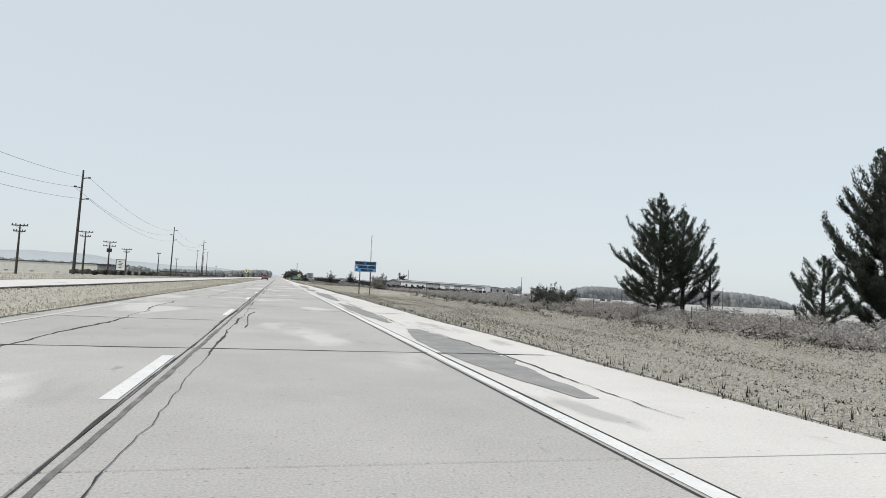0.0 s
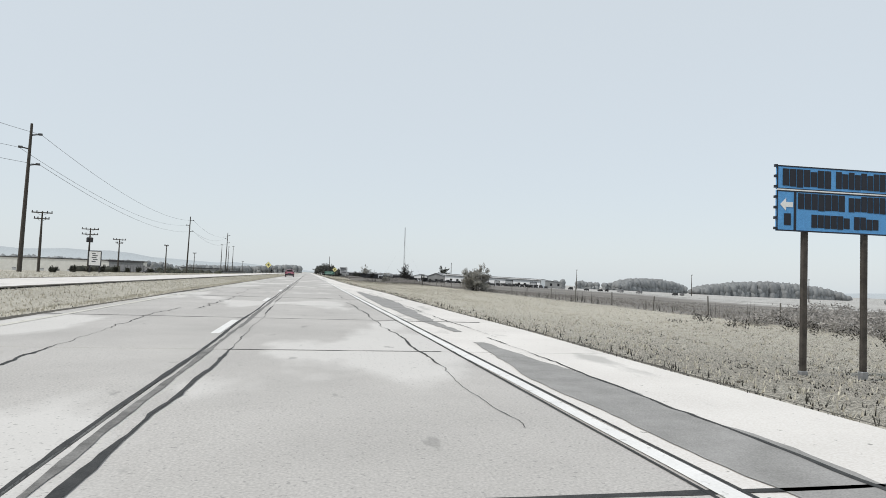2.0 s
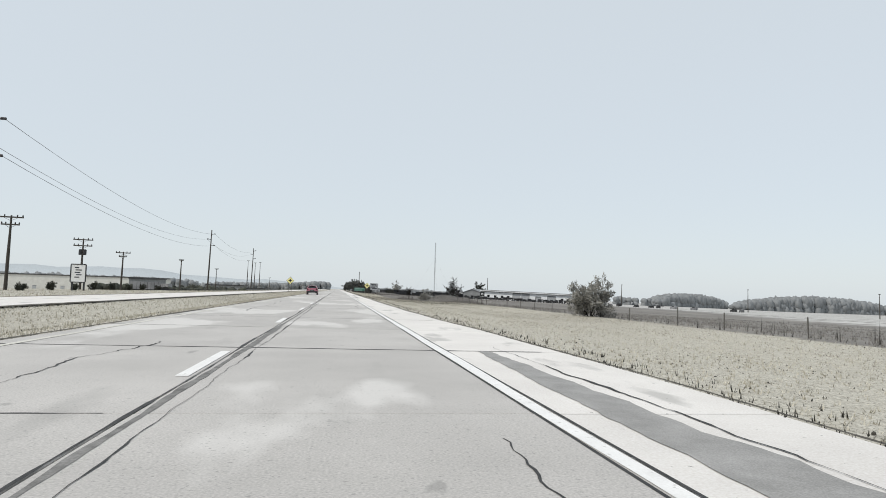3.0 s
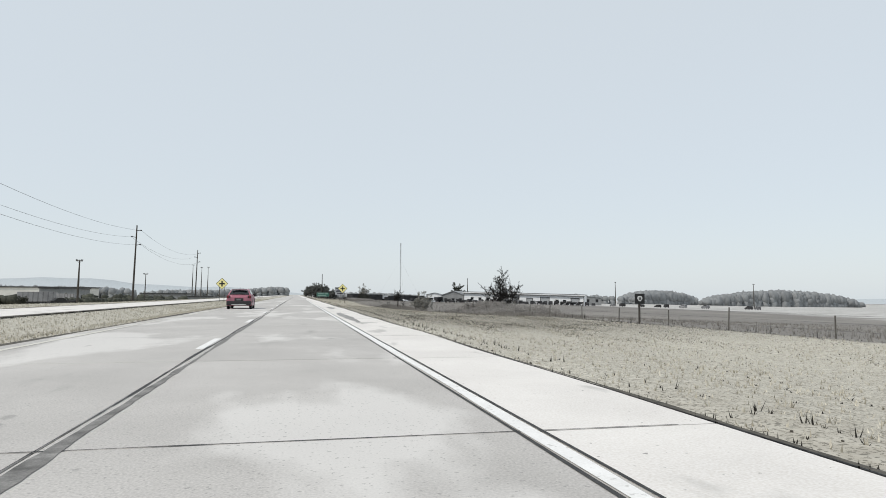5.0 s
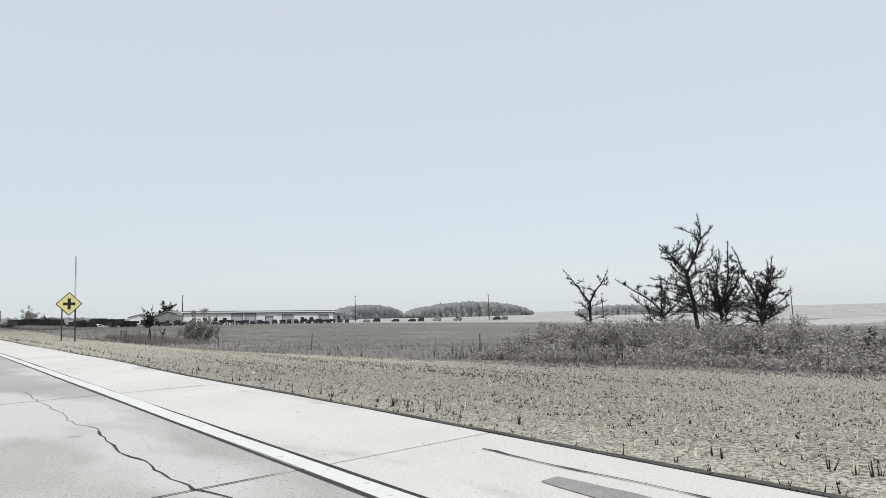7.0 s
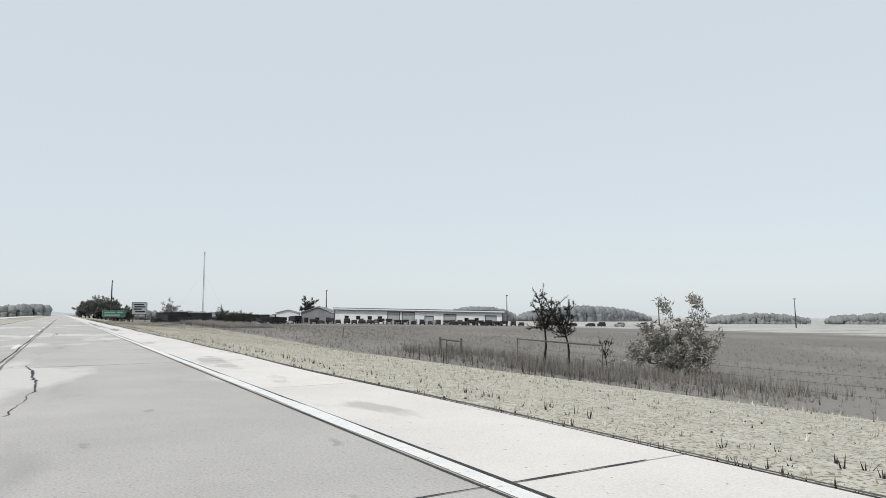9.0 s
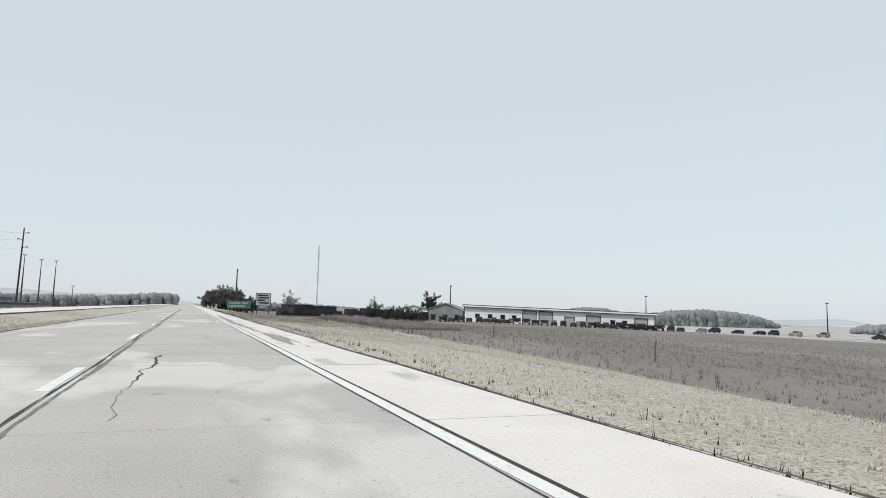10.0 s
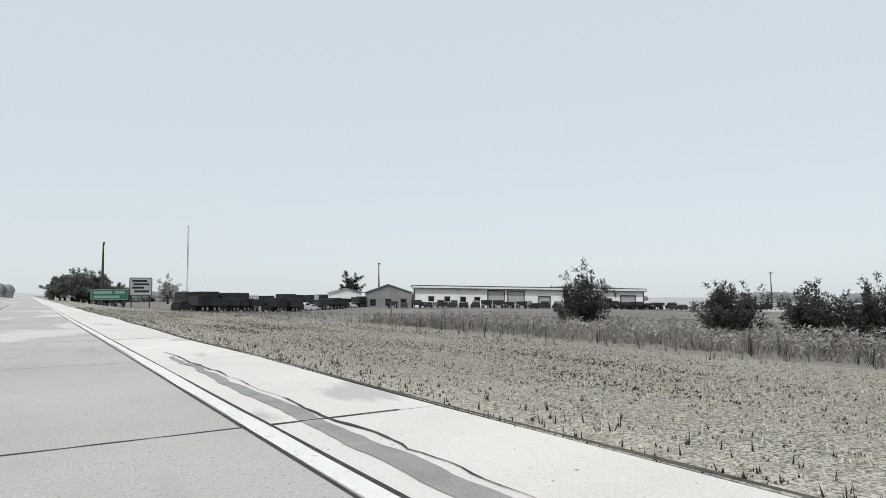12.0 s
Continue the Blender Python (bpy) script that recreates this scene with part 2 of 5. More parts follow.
M_RED = plain("faded_red_car_paint", (0.36, 0.125, 0.165), 0.4, 0.1, 0.3)
M_GLASS = plain("dark_window_glass", (0.012, 0.014, 0.016), 0.08)
M_RUBBER = plain("tyre_rubber", (0.015, 0.015, 0.015), 0.85)
M_TRIM = plain("black_plastic_trim", (0.018, 0.016, 0.018), 0.6)
M_LAMP = plain("red_tail_lamp", (0.13, 0.010, 0.015), 0.2)
M_RIM = plain("alloy_rim", (0.35, 0.35, 0.36), 0.35, 0.8)


# ---------------------------------------------------------------- building blocks
def part(name, bm, mat, parent=None, label="", smooth=False):
    me = bpy.data.meshes.new(name)
    bm.to_mesh(me)
    bm.free()
    me.materials.append(mat)
    if smooth:
        for p in me.polygons:
            p.use_smooth = True
    ob = new(name, me)
    ob.parent = parent
    if label:
        tagged(ob, label)
    return ob


def thing(name, m, label, category, group="", kind=""):
    ob = new(name)
    ob.empty_display_size = 0.3
    ob.matrix_basis = m
    return tagged(ob, label, category, group, kind)


def arrays(name, verts, faces, mat, parent=None):
    """A mesh from numpy arrays; all faces have the same number of corners."""
    me = bpy.data.meshes.new(name)
    n, k = faces.shape
    me.vertices.add(len(verts))
    me.vertices.foreach_set("co", verts.astype(np.float32).ravel())
    me.loops.add(n * k)
    me.loops.foreach_set("vertex_index", faces.astype(np.int32).ravel())
    me.polygons.add(n)
    me.polygons.foreach_set("loop_start", np.arange(0, n * k, k, dtype=np.int32))
    me.update(calc_edges=True)
    me.validate()
    me.materials.append(mat)
    ob = new(name, me)
    ob.parent = parent
    return ob


def box(bm, x0, x1, y0, y1, z0, z1, bevel=0.0):
    vs = bmesh.ops.create_cube(bm, size=1.0)["verts"]
    for q in vs:
        q.co = ((x0 + x1) / 2 + q.co.x * (x1 - x0), (y0 + y1) / 2 + q.co.y * (y1 - y0), (z0 + z1) / 2 + q.co.z * (z1 - z0))
    if bevel:
        es = {ed for q in vs for ed in q.link_edges}
        bmesh.ops.bevel(bm, geom=list(es), offset=bevel, segments=1, affect="EDGES")
    return bm


def boxed(*a, **k):
    return box(bmesh.new(), *a, **k)


def tube(bm, points, radii, sides=6, cap=True):
    """A tapered tube through points."""
    rings = []
    points = [Vector(p) for p in points]
    for i, p in enumerate(points):
        d = (points[min(i + 1, len(points) - 1)] - points[max(i - 1, 0)]).normalized()
        u = d.orthogonal().normalized() if abs(d.z) < 0.98 else Vector((1, 0, 0))
        u = (u - d * u.dot(d)).normalized()
        w = d.cross(u)
        rings.append([bm.verts.new(p + (u * math.cos(s) + w * math.sin(s)) * radii[i]) for s in (2 * math.pi * j / sides for j in range(sides))])
    for r0, r1 in zip(rings, rings[1:]):
        for j in range(sides):
            bm.faces.new((r0[j], r0[(j + 1) % sides], r1[(j + 1) % sides], r1[j]))
    if cap:
        bm.faces.new(rings[0][::-1])
        bm.faces.new(rings[-1])
    return bm


def tubed(points, radii, sides=6):
    return tube(bmesh.new(), points, radii, sides)


def polygon_plate(points, y0, y1):
    """An upright plate with an outline in x and z."""
    bm = bmesh.new()
    f = [bm.verts.new((x, y0, z)) for x, z in points]
    g = [bm.verts.new((x, y1, z)) for x, z in points]
    n = len(points)
    bm.faces.new(f)
    bm.faces.new(g[::-1])
    for i in range(n):
        bm.faces.new((f[(i + 1) % n], f[i], g[i], g[(i + 1) % n]))
    return bm


# ---------------------------------------------------------------- land
SX = np.array([-4000, -1500, -400, -120, -50, -24, -20.5, -19.4, -12.6, -11.6, -9, -6.6, -5.7, 4.45, 5.2, 8, 12, 21, 30, 60, 100, 400, 1000, 2000, 4000, 9000.0])
SZ = np.array([-12, -6, -2.0, -1.2, -0.75, -0.30, -0.06, -0.06, -0.06, -0.15, -0.45, -0.14, -0.09, -0.035, -0.09, -0.30, -0.5, -0.5, -0.9, -2.0, -3.0, -9.0, -20.0, -30.0, -46.0, -70.0])


def land_z(x, y):
    """Height of the land; the strip right of the road dips for a stretch."""
    x, y = np.asarray(x, float), np.asarray(y, float)
    dip = np.clip((x - 9) / 8, 0, 1) * np.exp(-((y - 262) / 48.0) ** 2) * np.clip((300 - x) / 200, 0, 1)
    fall = np.clip((-25 - x) / 40, 0, 1) * np.clip((y - 230) / 290, 0, 1) * np.clip((x + 900) / 600, 0, 1)
    yard = np.clip((y - 380) / 70, 0, 1) * np.clip((x - 9) / 10, 0, 1) * np.clip((90 - x) / 40, 0, 1) * np.clip((700 - y) / 100, 0, 1)
    return np.interp(x, SX, SZ) - 1.30 * dip - 4.0 * fall - 1.4 * yard


def build_land():
    xs = np.unique(np.concatenate([SX, np.arange(-60, 64, 2.0), np.arange(5, 26, 1.0), np.arange(-400, 401, 40.0), [-3000, 3000, -2200]]))
    ys = np.unique(np.concatenate([np.arange(-60, 420, 4.0), np.arange(420, 1000, 40.0), np.arange(1000, 4401, 400.0), [-400, -150]]))
    gx, gy = np.meshgrid(xs, ys, indexing="ij")
    gz = land_z(gx, gy)
    rng = np.random.default_rng(3)
    soft = (gx > 5.2) & (gx < 62) | (gx < -21) & (gx > -60)
    gz = gz + np.where(soft, rng.normal(0, 1, gx.shape) * np.where((gx > 0) & (gx < 21), 0.008, 0.04), 0)
    v = np.stack([gx, gy, gz], -1).reshape(-1, 3)
    n, m = gx.shape
    i = np.arange(n - 1)[:, None] * m + np.arange(m - 1)[None]
    f = np.stack([i, i + m, i + m + 1, i + 1], -1).reshape(-1, 4)
    ob = arrays("ground", v, f, M_LAND)
    for p in ob.data.polygons:
        p.use_smooth = True
    tagged(ob, "dry flat land with tan grass, weeds and pale fields", "ground", kind="structure")


build_land()

# ---------------------------------------------------------------- road
LANE_L, LANE_R, LEFT_EDGE = -1.60, 2.07, -5.60
PITCH, FIRST = 6.08, -20.5


def edge_x(y):
    """Outer edge of the paved shoulder."""
    return 4.38 - 0.58 * min(1, max(0, (y - 95) / 28)) + 0.05 * math.sin(y * 0.21) + 0.04 * math.sin(y * 0.57)


road = thing("road", pose(0, 0, 0), "pale concrete carriageway with sealed joints and worn paint", "road", kind="structure")
part("road_bed", boxed(LEFT_EDGE - 0.1, 3.9, -300, 2600, -0.4, -0.02), M_BED, road)


def slab_mesh(name, x0, x1, length, mat):
    bm = boxed(x0, x1, 0.012, length - 0.012, -0.15, 0.0, bevel=0.008)
    me = bpy.data.meshes.new(name)
    bm.to_mesh(me)
    bm.free()
    me.materials.append(mat)
    return me


COUNT = 75
lane_a = slab_mesh("slab", LEFT_EDGE, -1.478, PITCH, M_CONC)
lane_b = slab_mesh("slab", -1.462, 2.16, PITCH, M_CONC)
for k in range(COUNT):
    y = FIRST + k * PITCH
    for me in (lane_a, lane_b):
        s = new("slab", me)
        s.location = (0, y, 0.0015 * math.sin(k * 2.3))
        s.parent = road
    bm = bmesh.new()
    ring = [(2.172, y + 0.012), (edge_x(y), y + 0.012), (edge_x(y + 2), y + 2), (edge_x(y + 4), y + 4), (edge_x(y + PITCH), y + PITCH - 0.012), (2.172, y + PITCH - 0.012)]
    top = [bm.verts.new((px_, py_, -0.004)) for px_, py_ in ring]
    low = [bm.verts.new((px_ + (0.02 if px_ > 3 else 0), py_, -0.2)) for px_, py_ in ring]
    bm.faces.new(top)
    for i in range(6):
        bm.faces.new((top[i], low[i], low[(i + 1) % 6], top[(i + 1) % 6]))
    part("shoulder_slab", bm, M_SHOULDER, road)
END = FIRST + COUNT * PITCH
part("far_lanes", boxed(LEFT_EDGE, 2.16, END, 2600, -0.15, 0.0), M_CONC, road)
part("far_shoulder", boxed(2.172, 3.8, END, 2600, -0.15, -0.004), M_SHOULDER, road)
part("near_lanes", boxed(LEFT_EDGE, 2.16, -300, FIRST, -0.15, 0.0), M_CONC, road)
part("near_shoulder", boxed(2.172, 4.35, -300, FIRST, -0.15, -0.004), M_SHOULDER, road)


def wander(y, seed, rough=1.0):
    """Uneven drift between about -1 and 1, from broad bends down to a fine edge."""
    return sum(a * noise.noise(Vector((y * f, seed * 7.31, 0.5))) for a, f in ((1.0, 0.12), (0.55, 0.45), (0.35 * rough, 1.6), (0.22 * rough, 5.0)))


def ragged_strip(y0, y1, x_of, width_of, z, step=0.35, seed=1):
    """A flat ribbon with uneven sides, lying along the road."""
    bm = bmesh.new()
    last = None
    y = y0
    while y <= y1 + 1e-6:
        c, w = x_of(y), width_of(y)
        l_, r_ = c - w / 2 * (1 + 0.5 * wander(y, seed)), c + w / 2 * (1 + 0.5 * wander(y, seed + 40))
        pair = (bm.verts.new((min(l_, r_ - 0.006), y, z)), bm.verts.new((r_, y, z)))
        if last:
            bm.faces.new((last[0], last[1], pair[1], pair[0]))
        last = pair
        y += step
    return bm


def cross_strip(y, x0, x1, width, z, seed):
    rng = random.Random(seed)
    bm = bmesh.new()
    last = None
    x = x0
    while x <= x1 + 1e-6:
        w, j = width * rng.uniform(0.5, 1.3), rng.uniform(-0.2, 0.2) * width
        pair = (bm.verts.new((x, y + j + w / 2, z)), bm.verts.new((x, y + j - w / 2, z)))
        if last:
            bm.faces.new((last[0], last[1], pair[1], pair[0]))
        last = pair
        x += 0.3
    return bm


jr = random.Random(5)
for k in range(1, 66):
    y = FIRST + k * PITCH
    strong = k % 2 == 1
    x0, x1 = (LEFT_EDGE, edge_x(y) - 0.2) if strong else ((-1.2, 1.9) if jr.random() < 0.6 else (LEFT_EDGE, -1.7))
    wide = (0.085 if y < 108 else 0.04 if 214 < y < 225 or y > 330 else 0.024) if strong else (0.04 if y < 108 else 0.018)
    part("joint_seal", cross_strip(y, x0, x1, wide, 0.003, k), M_TAR, road)

# the seam along the dashed line, with filler and wandering cracks
part("seam_filler", ragged_strip(-20, 420, lambda y: -1.36 + 0.03 * wander(y, 3), lambda y: 0.07 + 0.09 * max(-0.3, wander(y, 31)), 0.004, step=0.18, seed=2), M_SEAM, road)
part("seam_crack", ragged_strip(-20, 420, lambda y: -1.47 + 0.02 * math.sin(y * 0.7), lambda y: 0.05 * max(0.12, 0.6 + 1.2 * wander(y * 1.7, 33)), 0.006, step=0.2, seed=3), M_TAR, road)
part("seam_crack", ragged_strip(-20, 130, lambda y: -1.17 + 0.10 * wander(y, 5), lambda y: 0.05 * max(0.1, 0.4 + 1.2 * wander(y * 1.7, 35)), 0.006, step=0.15, seed=4), M_TAR, road)
for i, (y0, y1, xc, am, _) in enumerate(((8, 26, -3.9, 0.25, 0.35), (30, 47, -3.3, 0.2, 0.5), (52, 74, -3.5, 0.3, 0.3), (74, 96, -3.0, 0.45, 0.22), (112, 134, -3.9, 0.3, 0.4), (60, 80, 1.45, 0.18, 0.8),
                                          (78, 88, 1.55, 0.25, 0.9), (120, 132, 1.5, 0.2, 0.7), (196, 206, 1.2, 0.25, 0.8), (284, 292, -0.6, 0.3, 1.0), (318, 329, 1.3, 0.25, 0.7), (14, 20, -0.9, 0.15, 0.9), (258, 266, -0.8, 0.3, 0.9))):
    part("crack", ragged_strip(y0, y1, lambda y, q=(xc, am, i): q[0] + q[1] * 1.3 * wander(y, 90 + q[2], 0.6), lambda y, q=i: 0.042 * max(0.1, 0.5 + 1.1 * wander(y * 1.9, 170 + q)), 0.005, step=0.12, seed=20 + i), M_TAR, road)
# asphalt patches in the shoulder
for i, (y0, y1, xc, w) in enumerate(((6, 15, 2.75, 0.75), (17, 30, 2.55, 0.5), (33, 52, 2.75, 0.8), (55, 66, 2.7, 0.7), (68, 95, 2.85, 0.8), (188, 197, 2.9, 0.5), (164, 178, 2.55, 0.4), (305, 345, 2.5, 0.3), (296, 304, 2.75, 0.5))):
    part("asphalt_patch", ragged_strip(y0, y1, lambda y, q=(xc, i): q[0] + 0.15 * wander(y, 120 + q[1]), lambda y, q=(y0, y1, w): q[2] * min(1, 0.25 + 2.2 * min(y - q[0], q[1] - y) / (q[1] - q[0])), 0.003, step=0.18, seed=50 + i), M_PATCH, road)
    part("crack", ragged_strip(y0 - 1, y1 + 1, lambda y, q=(xc, w, i): q[0] + q[1] * 0.55 + 0.14 * wander(y, 150 + q[2]), lambda y, q=i: 0.042 * max(0.1, 0.5 + 1.1 * wander(y * 1.9, 190 + q)), 0.005, step=0.15, seed=70 + i), M_TAR, road)
# paint
part("edge_line", ragged_strip(-60, 900, lambda y: LANE_R, lambda y: 0.15, 0.007, step=1.0, seed=6), M_PAINT, road, "worn white edge line")
for s, sd in ((-0.105, 7), (0.105, 8)):
    part("edge_line_crack", ragged_strip(-20, 420, lambda y, s=s: LANE_R + s, lambda y: 0.032, 0.004, step=0.5, seed=sd), M_TAR, road)
part("median_line", ragged_strip(-60, 900, lambda y: -5.15, lambda y: 0.13, 0.006, step=1.0, seed=9), M_YELLOW_LINE, road, "bleached pale edge line")
for k in range(-2, 60):
    y = 5.88 + 12.19 * k
    bm = boxed(LANE_L - 0.075, LANE_L + 0.075, y, y + 3.05, 0.002, 0.008)
    part("lane_dash", bm, M_PAINT, road)
# gravel and dirt along the shoulder's edge and the median's edge
part("edge_dirt", ragged_strip(-20, 420, lambda y: edge_x(y) + 0.06, lambda y: 0.06 + 0.05 * max(-0.9, wander(y * 2.1, 61)), 0.002, step=0.12, seed=11), M_DIRT, road)
part("edge_dirt", ragged_strip(-20, 420, lambda y: LEFT_EDGE - 0.10, lambda y: 0.2 + 0.08 * math.sin(y * 0.3), 0.003, step=0.12, seed=12), M_DIRT, road)

opposite = thing("opposite_road", pose(0, 0, 0), "pale concrete road across the grassy median", "road", kind="structure")
part("road_surface", boxed(-19.2, -12.8, -300, 2600, -0.3, -0.01), M_SHOULDER, opposite)
part("edge_dirt", ragged_strip(-20, 600, lambda y: -12.75, lambda y: 0.5, -0.004, step=0.6, seed=13), M_DIRT, opposite)
part("edge_dirt", ragged_strip(-20, 600, lambda y: -19.3, lambda y: 0.5, -0.004, step=0.6, seed=14), M_DIRT, opposite)


# ---------------------------------------------------------------- grass and brush
def blades(name, x, y, height, spread, per, mat, label, seed, width=0.02):
    """Tufts of pointed blades, each a thin leaning triangle."""
    rng = np.random.default_rng(seed)
    n = len(x)
    z = land_z(x, y) - 0.015
    base = np.repeat(np.stack([x, y, z], -1), per, 0)
    h = np.repeat(height, per) * rng.uniform(0.5, 1.1, n * per)
    a = rng.uniform(0, 2 * np.pi, n * per)
    lean = np.repeat(spread, per) * rng.uniform(0.2, 1.0, n * per)
    d = np.stack([np.cos(a), np.sin(a), np.zeros_like(a)], -1)
    s = np.stack([-np.sin(a), np.cos(a), np.zeros_like(a)], -1) * (width * (0.6 + h[:, None]))
    foot = base + d * (lean[:, None] * 0.3)
    tip = base + d * lean[:, None]
    tip[:, 2] += h
    v = np.stack([foot - s, foot + s, tip], 1).reshape(-1, 3)
    f = np.arange(len(v)).reshape(-1, 3)
    return tagged(arrays(name, v, f, mat), label, "grass", kind="stuff")


def scatter(n, x0, x1, y0, y1, seed, keep=None):
    rng = np.random.default_rng(seed)
    x, y = rng.uniform(x0, x1, n), rng.uniform(y0, y1, n)
    if keep is not None:
        k = keep(x, y, rng)
        x, y = x[k], y[k]
    return x, y


def waves(x, y, s):
    return 0.5 + 0.25 * np.sin(x * s + 1.7 * np.sin(y * s * 0.43)) + 0.25 * np.sin(y * s * 0.71 + 1.3 * np.sin(x * s * 0.9))


def border(y):
    return np.interp(y, (0, 188, 202, 225, 285, 320, 400), (20.0, 20.4, 17.4, 15.4, 15.8, 14.2, 14.0))


def dense(y):
    """How thickly dark weeds stand in the verge along the road."""
    return 0.05 + 0.66 * np.exp(-((y - 34) / 38.0) ** 4) + 0.80 * np.exp(-((y - 190) / 26.0) ** 4) + 0.86 * np.exp(-((y - 365) / 38.0) ** 4)


gr = np.random.default_rng(8)
EX = np.vectorize(edge_x)
x, y = scatter(140000, 4.0, 21.0, -10, 400, 21, lambda x, y, r: (x > EX(y) + 0.04) & (x < border(y) + r.normal(0, 0.7, len(x))))
blades("verge_grass", x, y, gr.uniform(0.03, 0.10, len(x)), gr.uniform(0.04, 0.12, len(x)), 3, M_STRAW, "short dry tan grass on the road verge", 22, 0.016)
x, y = scatter(570000, 4.0, 21.0, -10, 400, 23, lambda x, y, r: (x > EX(y) + 0.08) & (x < border(y) + 0.5) & (r.uniform(0, 1, len(x)) < dense(y) * np.clip((x - 4.4) / 2.5, 0.35, 1)))
blades("verge_weeds", x, y, gr.uniform(0.015, 0.055, len(x)), gr.uniform(0.03, 0.09, len(x)), 3, M_DARKWEED, "dark dry weeds speckled through the verge", 24, 0.019)
x, y = scatter(420, 4.2, 20.0, -10, 400, 123, lambda x, y, r: (x > EX(y) + 0.2) & (x < border(y)) & (r.uniform(0, 1, len(x)) < 2 * dense(y) - 0.1))
blades("verge_weeds", x, y, gr.uniform(0.07, 0.16, len(x)), gr.uniform(0.05, 0.14, len(x)), 7, M_DARKWEED, "taller dark weed tufts in the verge", 124, 0.008)
x, y = scatter(60000, 3.8, 6.0, -10, 400, 131, lambda x, y, r: (x > EX(y) - 0.03) & (x < EX(y) + 0.12 + r.exponential(0.3, len(x)) * np.where((y < 112) | (y > 300), 1.0, 0.25)))
blades("verge_weeds", x, y, gr.uniform(0.03, 0.12, len(x)), gr.uniform(0.03, 0.10, len(x)), 2, M_DARKWEED, "dark weeds crowding the shoulder's broken edge", 132, 0.014)
x, y = scatter(9000, 3.9, 6.6, -10, 400, 125, lambda x, y, r: np.abs(x - EX(y) - 0.55 - 0.45 * waves(x, y, 0.2)) < 0.22)
blades("verge_weeds", x, y, gr.uniform(0.05, 0.16, len(x)), gr.uniform(0.04, 0.12, len(x)), 4, M_DARKWEED, "line of dark weeds beside the shoulder", 126, 0.012)
x, y = scatter(78000, 12.0, 92.0, -10, 420, 25, lambda x, y, r: (x > border(y) + r.normal(0, 0.5, len(x))) & (r.uniform(0, 1, len(x)) < np.clip(1.3 - x / 70, 0.25, 1)))
blades("field_brush", x, y, gr.uniform(0.10, 0.30, len(x)), gr.uniform(0.10, 0.34, len(x)), 6, M_BRUSH, "tall grey-brown dry brush beyond the verge", 26, 0.014)
x, y = scatter(2600, 12.3, 24.0, -10, 420, 27, lambda x, y, r: (x > border(y) - 0.2) & (x < border(y) + r.exponential(3.0, len(x)) + 0.6))
blades("tall_weeds", x, y, gr.uniform(0.25, 0.8, len(x)) * np.where(y < 120, 1.25, 0.75), gr.uniform(0.08, 0.3, len(x)), 5, M_DARKWEED, "tall dark weed stalks along the field edge", 28, 0.008)
x, y = scatter(200, 17.5, 26.0, 199, 216, 127, lambda x, y, r: r.uniform(0, 1, len(x)) < 0.6)
blades("tall_weeds", x, y, gr.uniform(0.3, 1.0, len(x)), gr.uniform(0.1, 0.5, len(x)), 5, M_DARKWEED, "tall dark weed stems crowding the bare trees", 128, 0.007)
x, y = scatter(8000, 17.2, 25.0, 190, 215, 137, lambda x, y, r: r.uniform(0, 1, len(x)) < 0.35 + 0.65 * waves(x, y, 0.6))
blades("field_brush", x, y, gr.uniform(0.1, 0.4, len(x)), gr.uniform(0.2, 0.6, len(x)), 8, M_BRUSH, "tall grey brush round the feet of bare trees", 138, 0.012)
x, y = scatter(2600, 19.0, 24.0, 262, 290, 139, lambda x, y, r: r.uniform(0, 1, len(x)) < 0.3 + 0.7 * waves(x, y, 0.6))
blades("field_brush", x, y, gr.uniform(0.25, 0.8, len(x)), gr.uniform(0.2, 0.5, len(x)), 6, M_BRUSH, "tall grey brush along the fence line", 140, 0.012)
x, y = scatter(9000, 16.0, 22.5, 330, 366, 141, lambda x, y, r: r.uniform(0, 1, len(x)) < 0.25 + 0.75 * waves(x, y, 0.7))
blades("field_brush", x, y, gr.uniform(0.15, 0.5, len(x)), gr.uniform(0.3, 0.8, len(x)), 6, M_BRUSH, "tall grey brush hiding the feet of fence shrubs", 142, 0.012)
x, y = scatter(1500, 15.0, 21.5, 196, 366, 143, lambda x, y, r: (x > border(y)) & ((y < 218) | (np.abs(y - 276) < 12) | (y > 332)))
blades("tall_weeds", x, y, gr.uniform(0.25, 0.85, len(x)), gr.uniform(0.08, 0.3, len(x)), 5, M_DARKWEED, "dark weed stems standing in grey brush", 144, 0.007)
x, y = scatter(26000, -12.4, -5.9, -5, 330, 29)
blades("median_grass", x, y, gr.uniform(0.05, 0.16, len(x)), gr.uniform(0.04, 0.12, len(x)), 4, M_STRAW, "short dry tan grass in the median", 30, 0.018)
x, y = scatter(3600, -12.4, -6.0, -5, 330, 31, lambda x, y, r: r.uniform(0, 1, len(x)) < waves(x, y, 0.35) ** 2)
blades("median_weeds", x, y, gr.uniform(0.03, 0.10, len(x)), gr.uniform(0.04, 0.12, len(x)), 3, M_DARKWEED, "dark weeds scattered over the median", 32, 0.02)
x, y = scatter(36000, -12.6, -5.5, -5, 330, 133, lambda x, y, r: (np.abs(x + 5.95) < 0.28) | (np.abs(x + 8.9 + 0.25 * np.sin(y * 0.05)) < 0.3 * r.uniform(0, 1, len(x))) | (np.abs(x + 12.35) < 0.25))
blades("median_weeds", x, y, gr.uniform(0.03, 0.10, len(x)), gr.uniform(0.04, 0.12, len(x)), 3, M_DARKWEED, "dark weed strips along the median's edges and bottom", 134, 0.018)
